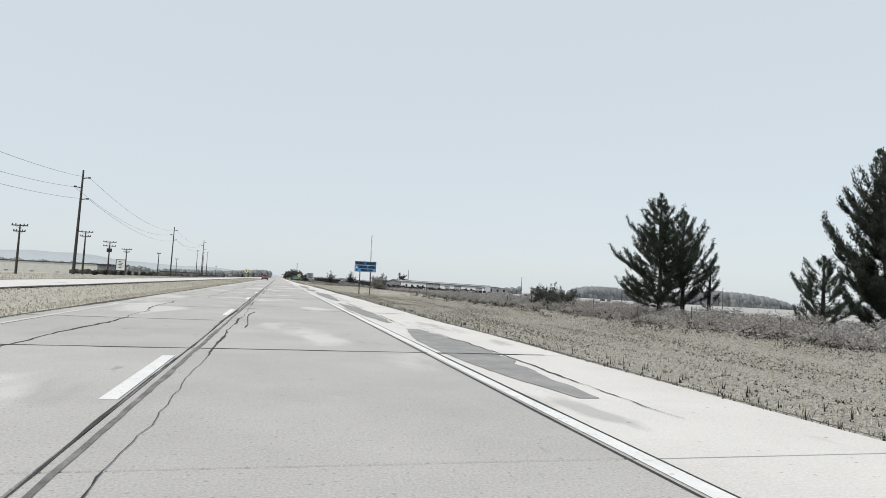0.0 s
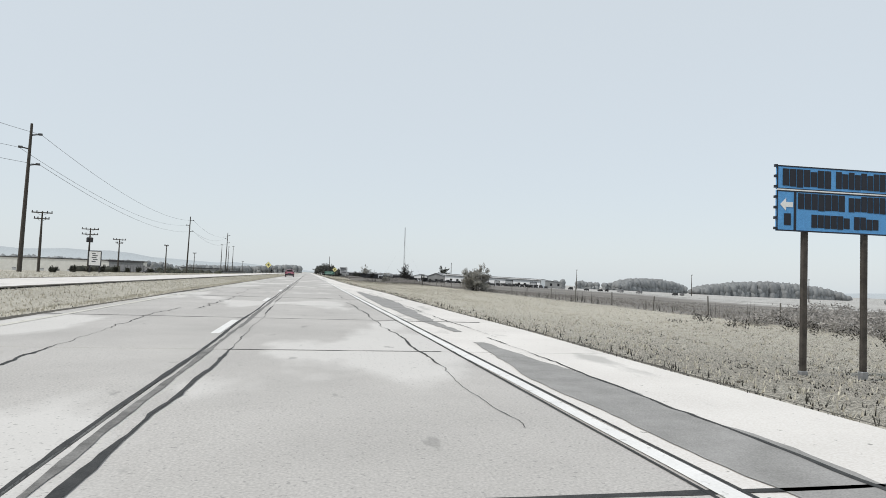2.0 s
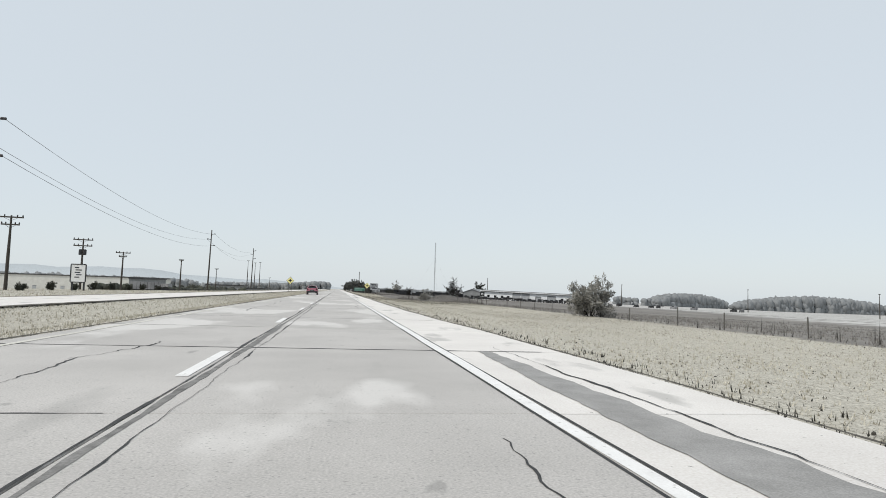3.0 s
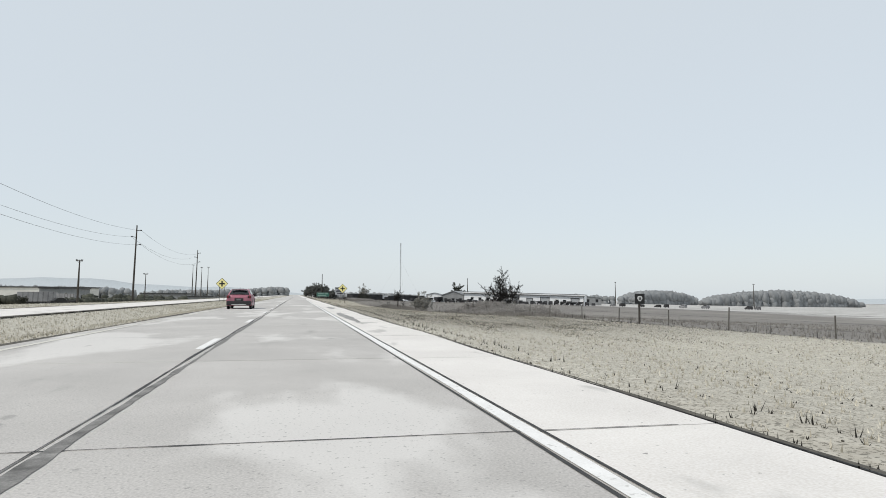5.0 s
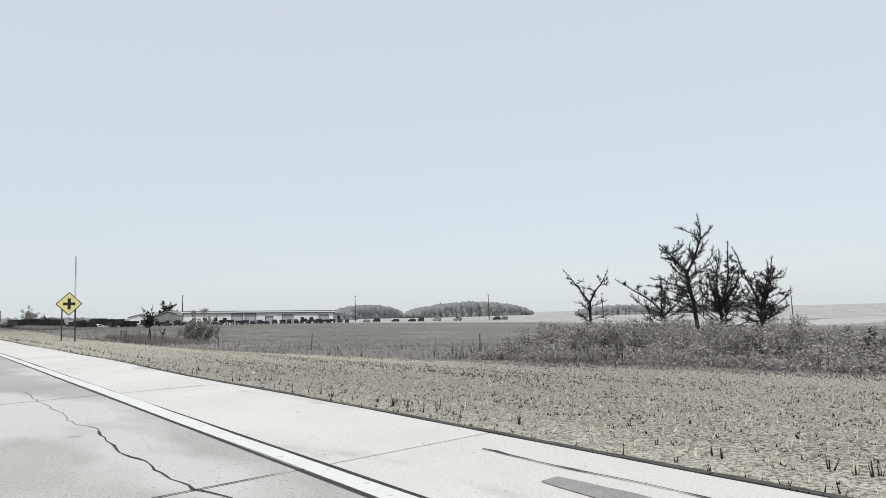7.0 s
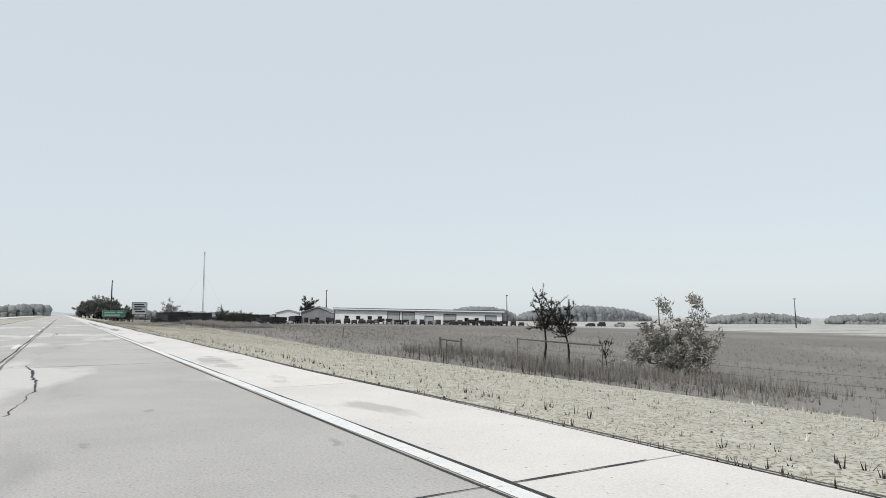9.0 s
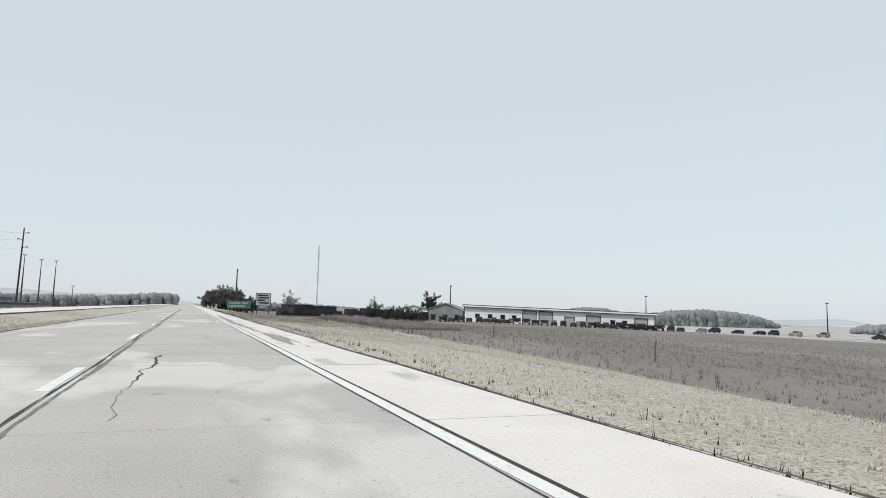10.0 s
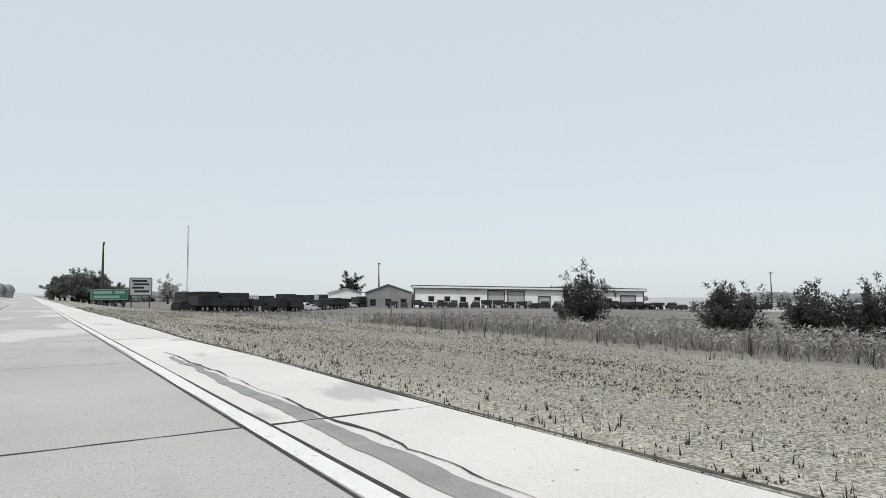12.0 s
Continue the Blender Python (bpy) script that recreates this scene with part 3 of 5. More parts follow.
x, y = scatter(16000, -60, -19.8, 40, 420, 33)
blades("roadside_grass", x, y, gr.uniform(0.08, 0.25, len(x)), gr.uniform(0.05, 0.2, len(x)), 4, M_STRAW, "dry tan grass beyond the opposite road", 34, 0.03)


def tangle(x, y, height, width, per, size, label, seed, mat=M_TANGLE):
    """Low mounds of tangled dry twigs and leaves, one over another."""
    rng = np.random.default_rng(seed)
    n = len(x) * per
    up = rng.uniform(0, 1, n) ** 0.7
    away = np.repeat(width, per) * np.sqrt(rng.uniform(0, 1, n)) * np.sqrt(1.05 - up)
    a = rng.uniform(0, 2 * np.pi, n)
    px, py = np.repeat(x, per) + away * np.cos(a), np.repeat(y, per) + away * np.sin(a)
    p = np.stack([px, py, land_z(px, py) + np.repeat(height, per) * up], -1)
    d = np.stack([np.cos(a), np.sin(a), np.full(n, 0.5)], -1)
    return tagged(sprays(p, d, size, rng, 1, mat, "dry_brush", None, 0.8), label, "brush", kind="stuff")


def stones():
    rng = random.Random(4)
    bm = bmesh.new()
    for _ in range(260):
        y = rng.uniform(0, 360)
        x = edge_x(y) + rng.expovariate(2.2) + 0.1
        r = rng.uniform(0.01, 0.03)
        q = bmesh.ops.create_icosphere(bm, subdivisions=1, radius=r)["verts"]
        for w in q:
            w.co = Vector((x, y, float(land_z(x, y)) + r * 0.4)) + w.co * rng.uniform(0.7, 1.2)
    tagged(part("edge_stones", bm, M_DIRT), "small stones and clods beside the shoulder", "gravel", kind="stuff")


stones()


# ---------------------------------------------------------------- plants
def sprays(points, dirs, size, rng, per, mat, name, parent, flat=0.5):
    """Many small pointed leaves round given points, leaning along given directions."""
    n = len(points)
    p = np.repeat(points, per, 0) + rng.normal(0, 1, (n * per, 3)) * size * 0.8
    d = np.repeat(dirs, per, 0) + rng.normal(0, flat, (n * per, 3))
    d /= np.linalg.norm(d, axis=1)[:, None]
    s = np.cross(d, rng.normal(0, 1, d.shape))
    s /= np.linalg.norm(s, axis=1)[:, None]
    k = size * rng.uniform(0.6, 1.4, (n * per, 1))
    v = np.stack([p - s * k * 0.28, p + s * k * 0.28, p + d * k * 1.5], 1).reshape(-1, 3)
    return arrays(name, v, np.arange(len(v)).reshape(-1, 3), mat, parent)


x, y = scatter(350, 17.4, 25.0, 196, 214.5, 151)
tangle(x, y, gr.uniform(0.3, 1.0, len(x)) * np.clip((x - 16.4) / 4, 0.3, 1), gr.uniform(0.4, 1.0, len(x)), 230, 0.068, "tangled grey dry brush at the feet of bare trees", 152)
x, y = scatter(90, 19.6, 22.6, 202.0, 213.5, 159)
tangle(x, y, gr.uniform(0.8, 1.35, len(x)), gr.uniform(0.5, 1.0, len(x)), 420, 0.06, "chest-high grey brush hiding bare tree trunks", 160)
x, y = scatter(70, 18.6, 22.4, 200.0, 214.0, 161)
tangle(x, y, gr.uniform(0.5, 1.2, len(x)), gr.uniform(0.08, 0.25, len(x)), 60, 0.05, "dark dead weed stalks in the grey brush", 162, M_DARKWEED)
x, y = scatter(950, 18.6, 28.0, 4, 82, 157)
tangle(x, y, gr.uniform(0.4, 1.15, len(x)) * np.clip((x - 17.4) / 4, 0.3, 1), gr.uniform(0.5, 1.1, len(x)), 190, 0.075, "tangled grey dry brush crowding conifers and fence", 158)
x, y = scatter(900, 15.0, 22.5, 12, 82, 155, lambda x, y, r: r.uniform(0, 1, len(x)) < (0.2 + 0.8 * waves(x, y, 0.5)) * np.clip((x - 14) / 6, 0.1, 1))
tangle(x, y, gr.uniform(0.08, 0.4, len(x)), gr.uniform(0.15, 0.5, len(x)), 45, 0.06, "low dark dead weeds at the field's edge", 156, M_DARKWEED)
x, y = scatter(330, 17.0, 22.5, 330, 366, 153)
tangle(x, y, gr.uniform(0.2, 0.6, len(x)), gr.uniform(0.4, 0.9, len(x)), 220, 0.066, "tangled grey dry brush along the fence shrubs", 154)


def grow(bm, start, way, length, radius, depth, rng, tips, bend=0.25, fork=3, up=0.15, shrink=0.68, sides=5):
    """A limb that wanders and forks; tips collects where leaves may sit."""
    pts, rad = [Vector(start)], [radius]
    d = Vector(way).normalized()
    steps = 4
    for i in range(steps):
        d = (d + Vector((rng.gauss(0, bend), rng.gauss(0, bend), rng.gauss(0, bend) + up))).normalized()
        pts.append(pts[-1] + d * length / steps)
        rad.append(radius * (1 - 0.55 * (i + 1) / steps))
    tube(bm, pts, rad, sides if depth > 1 else 3, cap=False)
    for q in pts[2:]:
        tips.append((q, d.copy()))
    if depth > 0:
        for k in range(fork):
            i = rng.choice((1, 2, 3, 4)) if k else 4
            a = rng.uniform(0, 2 * math.pi)
            side = d.orthogonal().normalized()
            side = Matrix.Rotation(a, 3, d) @ side
            w = (d * rng.uniform(0.4, 1.0) + side * rng.uniform(0.6, 1.1)).normalized()
            grow(bm, pts[i], w, length * shrink * rng.uniform(0.7, 1.15), rad[i] * 0.75, depth - 1, rng, tips, bend, fork, up, shrink, sides)


def conifer(m, height, width, seed, label, group, leaders=1, bare=0.04, limbs=70, droop=0.0, sweep=1.0, needle=0.056, per=13, twigs=5):
    """A conifer with upswept limbs: one or more leaders, curved limbs with side twigs, and needles close round each twig."""
    rng = random.Random(seed)
    nr = np.random.default_rng(seed)
    t = thing("conifer_tree", m, label, "tree", group)
    stems = []
    for k in range(leaders):
        a = 2 * math.pi * k / max(1, leaders) + rng.uniform(-0.3, 0.3)
        off = Vector((math.cos(a), math.sin(a), 0)) * (0.0 if leaders == 1 else width * 0.17)
        top = height * (1.0 if k == 0 else rng.uniform(0.84, 0.96))
        stems.append((off, top))
        bm = bmesh.new()
        tube(bm, [Vector((0, 0, -0.2)) + off * 0.1, Vector((0.05, 0, top * 0.35)) + off * 0.7, Vector((-0.03, 0.04, top * 0.75)) + off, Vector((0, 0, top)) + off * 1.1], [0.16, 0.11, 0.055, 0.012], 8)
        part("trunk", bm, M_BARK, t)
    pts, dirs = [], []

    def clothe(chain, steps):
        """Needle points along a twig, pointing forward and up."""
        seg = [(chain[i], chain[i + 1]) for i in range(len(chain) - 1)]
        for j in range(steps):
            f = (j + 0.5) / steps * len(seg)
            p, q = seg[min(len(seg) - 1, int(f))]
            pts.append(p.lerp(q, f - int(f)))
            dirs.append((q - p).normalized() + Vector((0, 0, 0.25)))

    for i in range(limbs):
        f = (i + rng.random()) / limbs
        off, top = stems[i % leaders]
        z = top * (bare + (0.96 - bare) * f)
        shape = (0.86 + 0.3 * min(1, f / 0.3)) * (1.0 - f ** 2.0)
        reach = width * 0.5 * shape * rng.uniform(0.5, 1.16) + 0.14
        a = i * 2.39996 + rng.uniform(-0.5, 0.5)
        d = Vector((math.cos(a), math.sin(a), 0))
        if leaders > 1 and d.dot(off) < 0:
            reach *= 0.7
        rise = reach * rng.uniform(0.35, 0.75) * (0.75 + 0.6 * f) * sweep
        root = Vector((0, 0, z)) + off * min(1.05, 0.1 + 1.3 * z / top)
        side = Vector((-d.y, d.x, 0))
        sway = rng.uniform(-0.15, 0.15) * reach
        chain = [root + d * reach * s + side * sway * s * s + Vector((0, 0, rise * s ** 2.2 - droop * reach * s * (1 - s))) for s in (0, 0.3, 0.6, 0.82, 1.0)]
        bm = bmesh.new()
        r0 = 0.012 + 0.022 * (1 - f)
        tube(bm, chain, [r0, r0 * 0.8, r0 * 0.55, r0 * 0.35, 0.004], 4, cap=False)
        clothe(chain[1:], max(5, int(reach * 13)))
        for k in range(max(2, int(reach * twigs))):
            s = rng.uniform(0.2, 0.9)
            j = min(3, int(s * 4))
            p = chain[j].lerp(chain[j + 1], rng.random())
            way = ((chain[j + 1] - chain[j]).normalized() + side * rng.choice((-1, 1)) * rng.uniform(0.35, 0.9) + Vector((0, 0, rng.uniform(0.0, 0.5)))).normalized()
            ln = reach * rng.uniform(0.16, 0.38) + 0.1
            twig = [p, p + way * ln * 0.55, p + way * ln + Vector((0, 0, ln * 0.25))]
            tube(bm, twig, [0.010, 0.007, 0.003], 3, cap=False)
            clothe(twig, max(4, int(ln * 16)))
        part("limb", bm, M_BARK, t)
    for off, top in stems:
        clothe([Vector((0, 0, top * 0.7)) + off * 1.03, Vector((0, 0, top)) + off * 1.1, Vector((0, 0, top + 0.12)) + off * 1.1], int(top * 5))
    sprays(np.array(pts), np.array(dirs), needle, nr, per, M_NEEDLE, "crown", t, 0.5)
    return t


def leafy(name, m, height, width, seed, label, group, mat=M_LEAF, stems=7, per=14, leaf=0.11, depth=2, category="shrub", lift=0.0):
    """A shrub or small tree of several forking stems with clumps of leaves and gaps between."""
    rng = random.Random(seed)
    nr = np.random.default_rng(seed)
    t = thing(name, m, label, category, group)
    tips = []
    if lift:
        part("trunk", tubed([(0, 0, -0.2), (0.03, 0.02, lift * 0.6), (0, 0, lift)], [0.05 * height, 0.04 * height, 0.035 * height], 7), M_BARK, t)
    for i in range(stems):
        a = 2 * math.pi * i / stems + rng.uniform(-0.4, 0.4)
        out = width / height * rng.uniform(0.25, 0.75)
        bm = bmesh.new()
        grow(bm, (0.1 * math.cos(a), 0.1 * math.sin(a), lift - 0.08), (out * math.cos(a), out * math.sin(a), 1), (height - lift) * 0.5 * rng.uniform(0.7, 1.1), 0.012 * height, depth, rng, tips, 0.2, 3, 0.05)
        part("limb" if lift else "stem", bm, M_BARK, t)
    p = np.array([q[0] for q in tips])
    d = np.array([q[1] for q in tips])
    p[:, 0:2] *= min(1.0, 0.5 * width / max(0.2, np.percentile(np.hypot(p[:, 0], p[:, 1]), 92)))
    p[:, 2] *= min(1.25, height / max(0.3, np.percentile(p[:, 2], 97)))
    sprays(p, d, leaf, nr, per, mat, "crown", t, 0.8)
    return t


def crooked(rng, start, way, length, steps, bend, up):
    """Points along a limb that wanders and bends upwards."""
    pts, d = [Vector(start)], Vector(way).normalized()
    for _ in range(steps):
        d = (d + Vector((rng.gauss(0, bend), rng.gauss(0, bend), rng.gauss(0, bend * 0.6) + up))).normalized()
        pts.append(pts[-1] + d * length / steps)
    return pts


def along(pts, f):
    """The place at share f of a limb."""
    n = len(pts) - 1
    j = min(n - 1, int(f * n))
    return pts[j].lerp(pts[j + 1], f * n - j)


def bare_tree(m, height, seed, label, group, split=0.5, arms=3, spread=0.7, limbs=12, reach=0.3, low=0.25, bits=3, stout=1.0, lean=0.08, start=0.8):
    """A crooked leafless tree: a trunk that splits into long arms, upturned side limbs, and short twigs along them all."""
    rng = random.Random(seed)
    nr = np.random.default_rng(seed)
    t = thing("bare_tree", m, label, "tree", group)
    spots, ways = [], []

    def bristle(pts, gap):
        for p, q in zip(pts, pts[1:]):
            n = max(1, int((q - p).length / gap))
            for j in range(n):
                spots.append(p.lerp(q, (j + rng.random()) / n))
                ways.append((q - p).normalized() * 0.6 + Vector((0, 0, 0.3)))

    def side_limb(root, a, ln, rise):
        limb = crooked(rng, root, (math.cos(a), math.sin(a), rise), ln, 6, 0.24, 0.07)
        r = 0.0063 * stout * (0.5 * height + ln)
        bm = bmesh.new()
        tube(bm, limb, [r * (1 - 0.14 * i) for i in range(7)], 5, cap=False)
        bristle(limb[1:], 0.04)
        for _ in range(5):
            e = rng.choice((1, 2, 3, 4, 5))
            d = (limb[e + 1] - limb[e]).normalized()
            w = d + Matrix.Rotation(rng.uniform(0, 6.28), 3, d) @ d.orthogonal().normalized() * rng.uniform(0.6, 1.2)
            twig = crooked(rng, limb[e], w, ln * rng.uniform(0.2, 0.45), 3, 0.25, 0.12)
            tube(bm, twig, [r * 0.5, r * 0.4, r * 0.3, r * 0.15], 4, cap=False)
            bristle(twig, 0.04)
        part("limb", bm, M_BARK, t)

    r0 = 0.019 * stout * height
    trunk = crooked(rng, (0, 0, -0.2), (rng.uniform(-1, 1) * lean, rng.uniform(-1, 1) * lean, 1), split * height + 0.2, 6, 0.09, 0.05)
    part("trunk", tubed(trunk, [r0 * (1.15 - 0.08 * i) for i in range(7)], 7), M_BARK, t)
    for i in range(limbs):
        f = low + (1 - low) * (i + rng.random()) / limbs
        side_limb(along(trunk, f), i * 2.4 + rng.uniform(-0.5, 0.5), height * reach * rng.uniform(0.55, 1.2), rng.uniform(-0.05, 0.7))
    for k in range(arms):
        a = start + 2 * math.pi * k / arms + rng.uniform(-0.35, 0.35)
        out = spread * rng.uniform(0.75, 1.2)
        root = along(trunk, 1.0 if k < 2 else rng.uniform(0.8, 1.0))
        rise = height - root.z
        arm = crooked(rng, root, (out * math.cos(a), out * math.sin(a), 1), rise * math.hypot(1, 0.8 * out) * (1.0 if k == 0 else rng.uniform(0.62, 0.9)), 7, 0.13, 0.02)
        part("limb", tubed(arm, [r0 * (0.62 - 0.07 * i) for i in range(8)], 6), M_BARK, t)
        bristle(arm[1:], 0.045)
        n = max(3, limbs // 2)
        for i in range(n):
            f = 0.05 + 0.72 * (i + rng.random()) / n
            side_limb(along(arm, f), a + i * 2.4 + rng.uniform(-0.5, 0.5), height * reach * (0.75 - 0.4 * f) * rng.uniform(0.5, 1.2), rng.uniform(0.0, 0.9))
    p = np.repeat(np.array(spots), bits, 0)
    d = np.repeat(np.array(ways), bits, 0) + nr.normal(0, 0.7, (len(p), 3))
    d /= np.linalg.norm(d, axis=1)[:, None]
    side = np.cross(d, nr.normal(0, 1, d.shape))
    side /= np.linalg.norm(side, axis=1)[:, None]
    k = nr.uniform(0.05, 0.16, (len(p), 1))
    v = np.stack([p - side * 0.010, p + side * 0.010, p + d * k], 1).reshape(-1, 3)
    tagged(arrays("twig_spray", v, np.arange(len(v)).reshape(-1, 3), M_BARK, t), kind="stuff")
    return t


def at(x, y, turn=0.0, sink=0.02):
    return pose(x, y, float(land_z(x, y)) - sink, 0, 0, turn)


conifer(at(22.0, 34.5), 7.6, 4.7, 1, "dark spiky conifer standing beside the field fence", "roadside conifers", limbs=78, bare=0.10, sweep=0.95, needle=0.066, per=11, twigs=4.4)
conifer(at(24.1, 35.2, 60), 6.8, 3.8, 2, "smaller dark conifer crowding a taller one", "roadside conifers", limbs=50, bare=0.14, sweep=1.3, needle=0.066, per=10, twigs=3.6)
conifer(at(25.9, 35.0, 120), 4.0, 1.4, 3, "thin young conifer with bare spiky limbs", "roadside conifers", limbs=18, bare=0.25, sweep=1.7, per=9, twigs=3)
conifer(at(29.2, 25.2, 20), 10.9, 5.0, 4, "tall broad dark conifer with upswept branches", "roadside conifers", leaders=4, limbs=210, sweep=1.45, needle=0.085, per=8)
conifer(at(25.4, 25.8, 80), 3.9, 2.6, 5, "low spiky conifer at a tall tree's foot", "roadside conifers", limbs=40, sweep=1.5)
bare_tree(at(22.1, 211.7), 3.9, 11, "small bare crooked tree in the brush", "bare trees by the verge", 0.55, 2, 0.6, 12, 0.22, 0.45, 3, start=1.9)
bare_tree(at(22.2, 208.3, 40), 3.4, 12, "low bare tree with spreading branches", "bare trees by the verge", 0.5, 3, 1.0, 13, 0.33, 0.6, 4)
bare_tree(at(22.1, 206.7, 180), 5.15, 13, "tall bare tree with long forked limbs", "bare trees by the verge", 0.60, 2, 0.62, 22, 0.28, 0.5, 4, 0.85, start=1.9)
bare_tree(at(22.0, 205.7, 200), 4.0, 14, "dense bare tree with twisted limbs", "bare trees by the verge", 0.45, 4, 0.65, 18, 0.28, 0.6, 4)
bare_tree(at(22.3, 204.6, 60), 3.9, 15, "rounded bare tree thick with twigs", "bare trees by the verge", 0.45, 4, 0.5, 18, 0.28, 0.6, 4)
bare_tree(at(21.3, 276.2, 10), 4.5, 27, "upright bare tree with fine twigs", "bare trees by the fence", 0.5, 5, 0.55, 12, 0.2, 0.8, 5, 0.75, 0.02)
bare_tree(at(20.9, 273.9, 70), 4.1, 28, "bare tree standing over a fence rail", "bare trees by the fence", 0.5, 5, 0.55, 12, 0.2, 0.8, 5, 0.75, 0.02)
bare_tree(at(22.0, 272.4, 150), 1.9, 19, "low bare tree in tall brush", "bare trees by the fence", 0.5, 3, 0.5, 6, 0.25, 0.5, 2, 0.7)
leafy("shrub", at(20.9, 353.4), 2.25, 2.5, 31, "dark leafy shrub with upright stems", "fence shrubs", M_FENCELEAF, 22, 13, 0.07)
leafy("shrub", at(21.0, 346.5, 50), 1.85, 2.3, 32, "dark leafy shrub with leaning bare stems", "fence shrubs", M_FENCELEAF, 22, 13, 0.065)
leafy("shrub", at(21.1, 343.6, 100), 1.6, 1.7, 33, "dark shrub with ragged top", "fence shrubs", M_FENCELEAF, 20, 13, 0.065)
leafy("shrub", at(21.3, 342.2, 130), 1.7, 1.6, 34, "dark shrub with thin upright stems", "fence shrubs", M_FENCELEAF, 20, 13, 0.065)
leafy("shrub", at(21.6, 340.4, 190), 1.6, 1.6, 35, "small dark shrub among grey brush", "fence shrubs", M_FENCELEAF, 20, 13, 0.065)
leafy("bush", at(19.95, 132.0), 2.9, 4.4, 36, "round dusty grey-green bush beside the verge", "roadside bushes", M_GREYLEAF, 12, 20, 0.13)
leafy("bush", at(25.6, 271.3, 40), 3.3, 5.4, 37, "broad dusty grey bush in the brush", "roadside bushes", M_GREYLEAF, 12, 20, 0.13)
leafy("shrub", at(21.9, 51.2, 80), 1.95, 2.4, 38, "dark spiky shrub crowding the field fence", "fence thicket", M_THICKET, 22, 16, 0.075)
leafy("shrub", at(21.8, 48.8, 20), 1.5, 2.6, 48, "dark spiky shrub crowding the field fence", "fence thicket", M_THICKET, 22, 16, 0.075)
leafy("shrub", at(21.6, 46.6, 150), 1.45, 2.4, 49, "dark spiky shrub crowding the field fence", "fence thicket", M_THICKET, 22, 16, 0.075)
for i, (yb, s) in enumerate(((192, 1.5), (202.5, 1.4), (212.5, 1.3), (222, 1.6), (232, 1.5), (243, 1.5), (254.6, 1.6), (269, 1.7))):
    leafy("round_bush", at(-48, yb, 50 * i), s, s * 1.05, 40 + i, "small clipped round bush in dry grass", "frontage bushes", M_LEAF, 8, 16, 0.09)

# ---------------------------------------------------------------- distant trees
def crowd(name, spots, label, mat, seed):
    """Far woods as many overlapping rough crowns, stacked where the wood is tall. spots: x, y, crown radius, height."""
    rng = np.random.default_rng(seed)
    bm = bmesh.new()
    bmesh.ops.create_icosphere(bm, subdivisions=2, radius=1.0)
    base = np.array([v.co[:] for v in bm.verts])
    fc = np.array([[v.index for v in f.verts] for f in bm.faces])
    bm.free()
    vs, fs, i = [], [], 0
    for x, y, r, h in spots:
        z0 = float(land_z(x, y))
        tiers = max(1, round(h / (1.5 * r)))
        high = h * 0.55 if tiers == 1 else h / tiers * 0.85
        for k in range(tiers):
            b = base * (1 + 0.2 * np.sin(base @ rng.normal(0, 4, 3) + rng.uniform(0, 6)) * np.sin(base @ rng.normal(0, 6, 3)) + rng.normal(0, 0.10, len(base)))[:, None]
            centre = np.array([x, y, z0 + h - high - k * h / tiers]) + rng.normal(0, 0.12, 3) * (r, r, 0.4 * high)
            vs.append(b * np.array([r, r, high]) + centre)
            fs.append(fc + i * len(base))
            i += 1
    return tagged(arrays(name, np.concatenate(vs), np.concatenate(fs), mat), label, "trees", kind="stuff")


def belt(x0, y0, x1, y1, n, r, h, seed, depth=30, hump=0.0):
    rng = random.Random(seed)
    out = []
    for i in range(n):
        f = (i + rng.random()) / n
        k = 1 - hump + hump * math.sin(math.pi * min(1, max(0, f))) ** 0.6
        out.append((x0 + (x1 - x0) * f + rng.uniform(-depth, depth) * 0.3, y0 + (y1 - y0) * f + rng.uniform(-depth, depth), r * rng.uniform(0.7, 1.2), h * k * rng.uniform(0.9, 1.06)))
    return out


# woods and trees of this material carry painted haze in their colour
crowd("far_woods", belt(590, 1225, 828, 1372, 260, 8, 26, 61, 10, 0.45), "far low wood on the plain, tinted haze grey", M_HAZED_WOODS, 61)
crowd("far_woods", belt(872, 1392, 1390, 1515, 460, 9, 36, 62, 12, 0.66), "far long wood rising in a low hump", M_HAZED_WOODS, 62)
crowd("far_woods", belt(1007, 1004, 1175, 941, 130, 6, 19, 63, 12, 0.5), "far thin belt of trees across the plain", M_HAZED_WOODS, 63)
crowd("far_woods", belt(1235, 925, 1490, 845, 150, 7, 20, 64, 12, 0.4), "far thin belt of trees across the plain", M_HAZED_WOODS, 64)
crowd("far_trees", belt(330, 930, 470, 960, 16, 5, 12, 71, 10, 0.3), "small separate trees far across the field", M_HAZED_WOODS, 71)
crowd("far_woods", belt(-140, 800, -12, 860, 300, 3.0, 10, 67, 18, 0.2), "low haze-tinted trees along the road ahead", M_HAZED_WOODS, 67)
crowd("far_woods", belt(30, 640, 120, 760, 150, 2.2, 5, 68, 12, 0.2), "low haze-tinted trees behind parked trailers", M_HAZED_WOODS, 68)
crowd("frontage_trees", belt(-125, 440, -62, 500, 46, 2.4, 5.0, 72, 10, 0.2), "low dark trees among frontage yards", M_LEAF, 72)
crowd("frontage_hedge", belt(-66, 345, -60, 520, 100, 1.3, 2.6, 73, 1.5, 0.2), "low dark ragged hedge along the frontage", M_LEAF, 73)
crowd("far_woods", belt(-420, 640, -120, 660, 300, 3.2, 12, 70, 18, 0.2), "low haze-tinted trees behind the frontage buildings", M_HAZED_WOODS, 70)


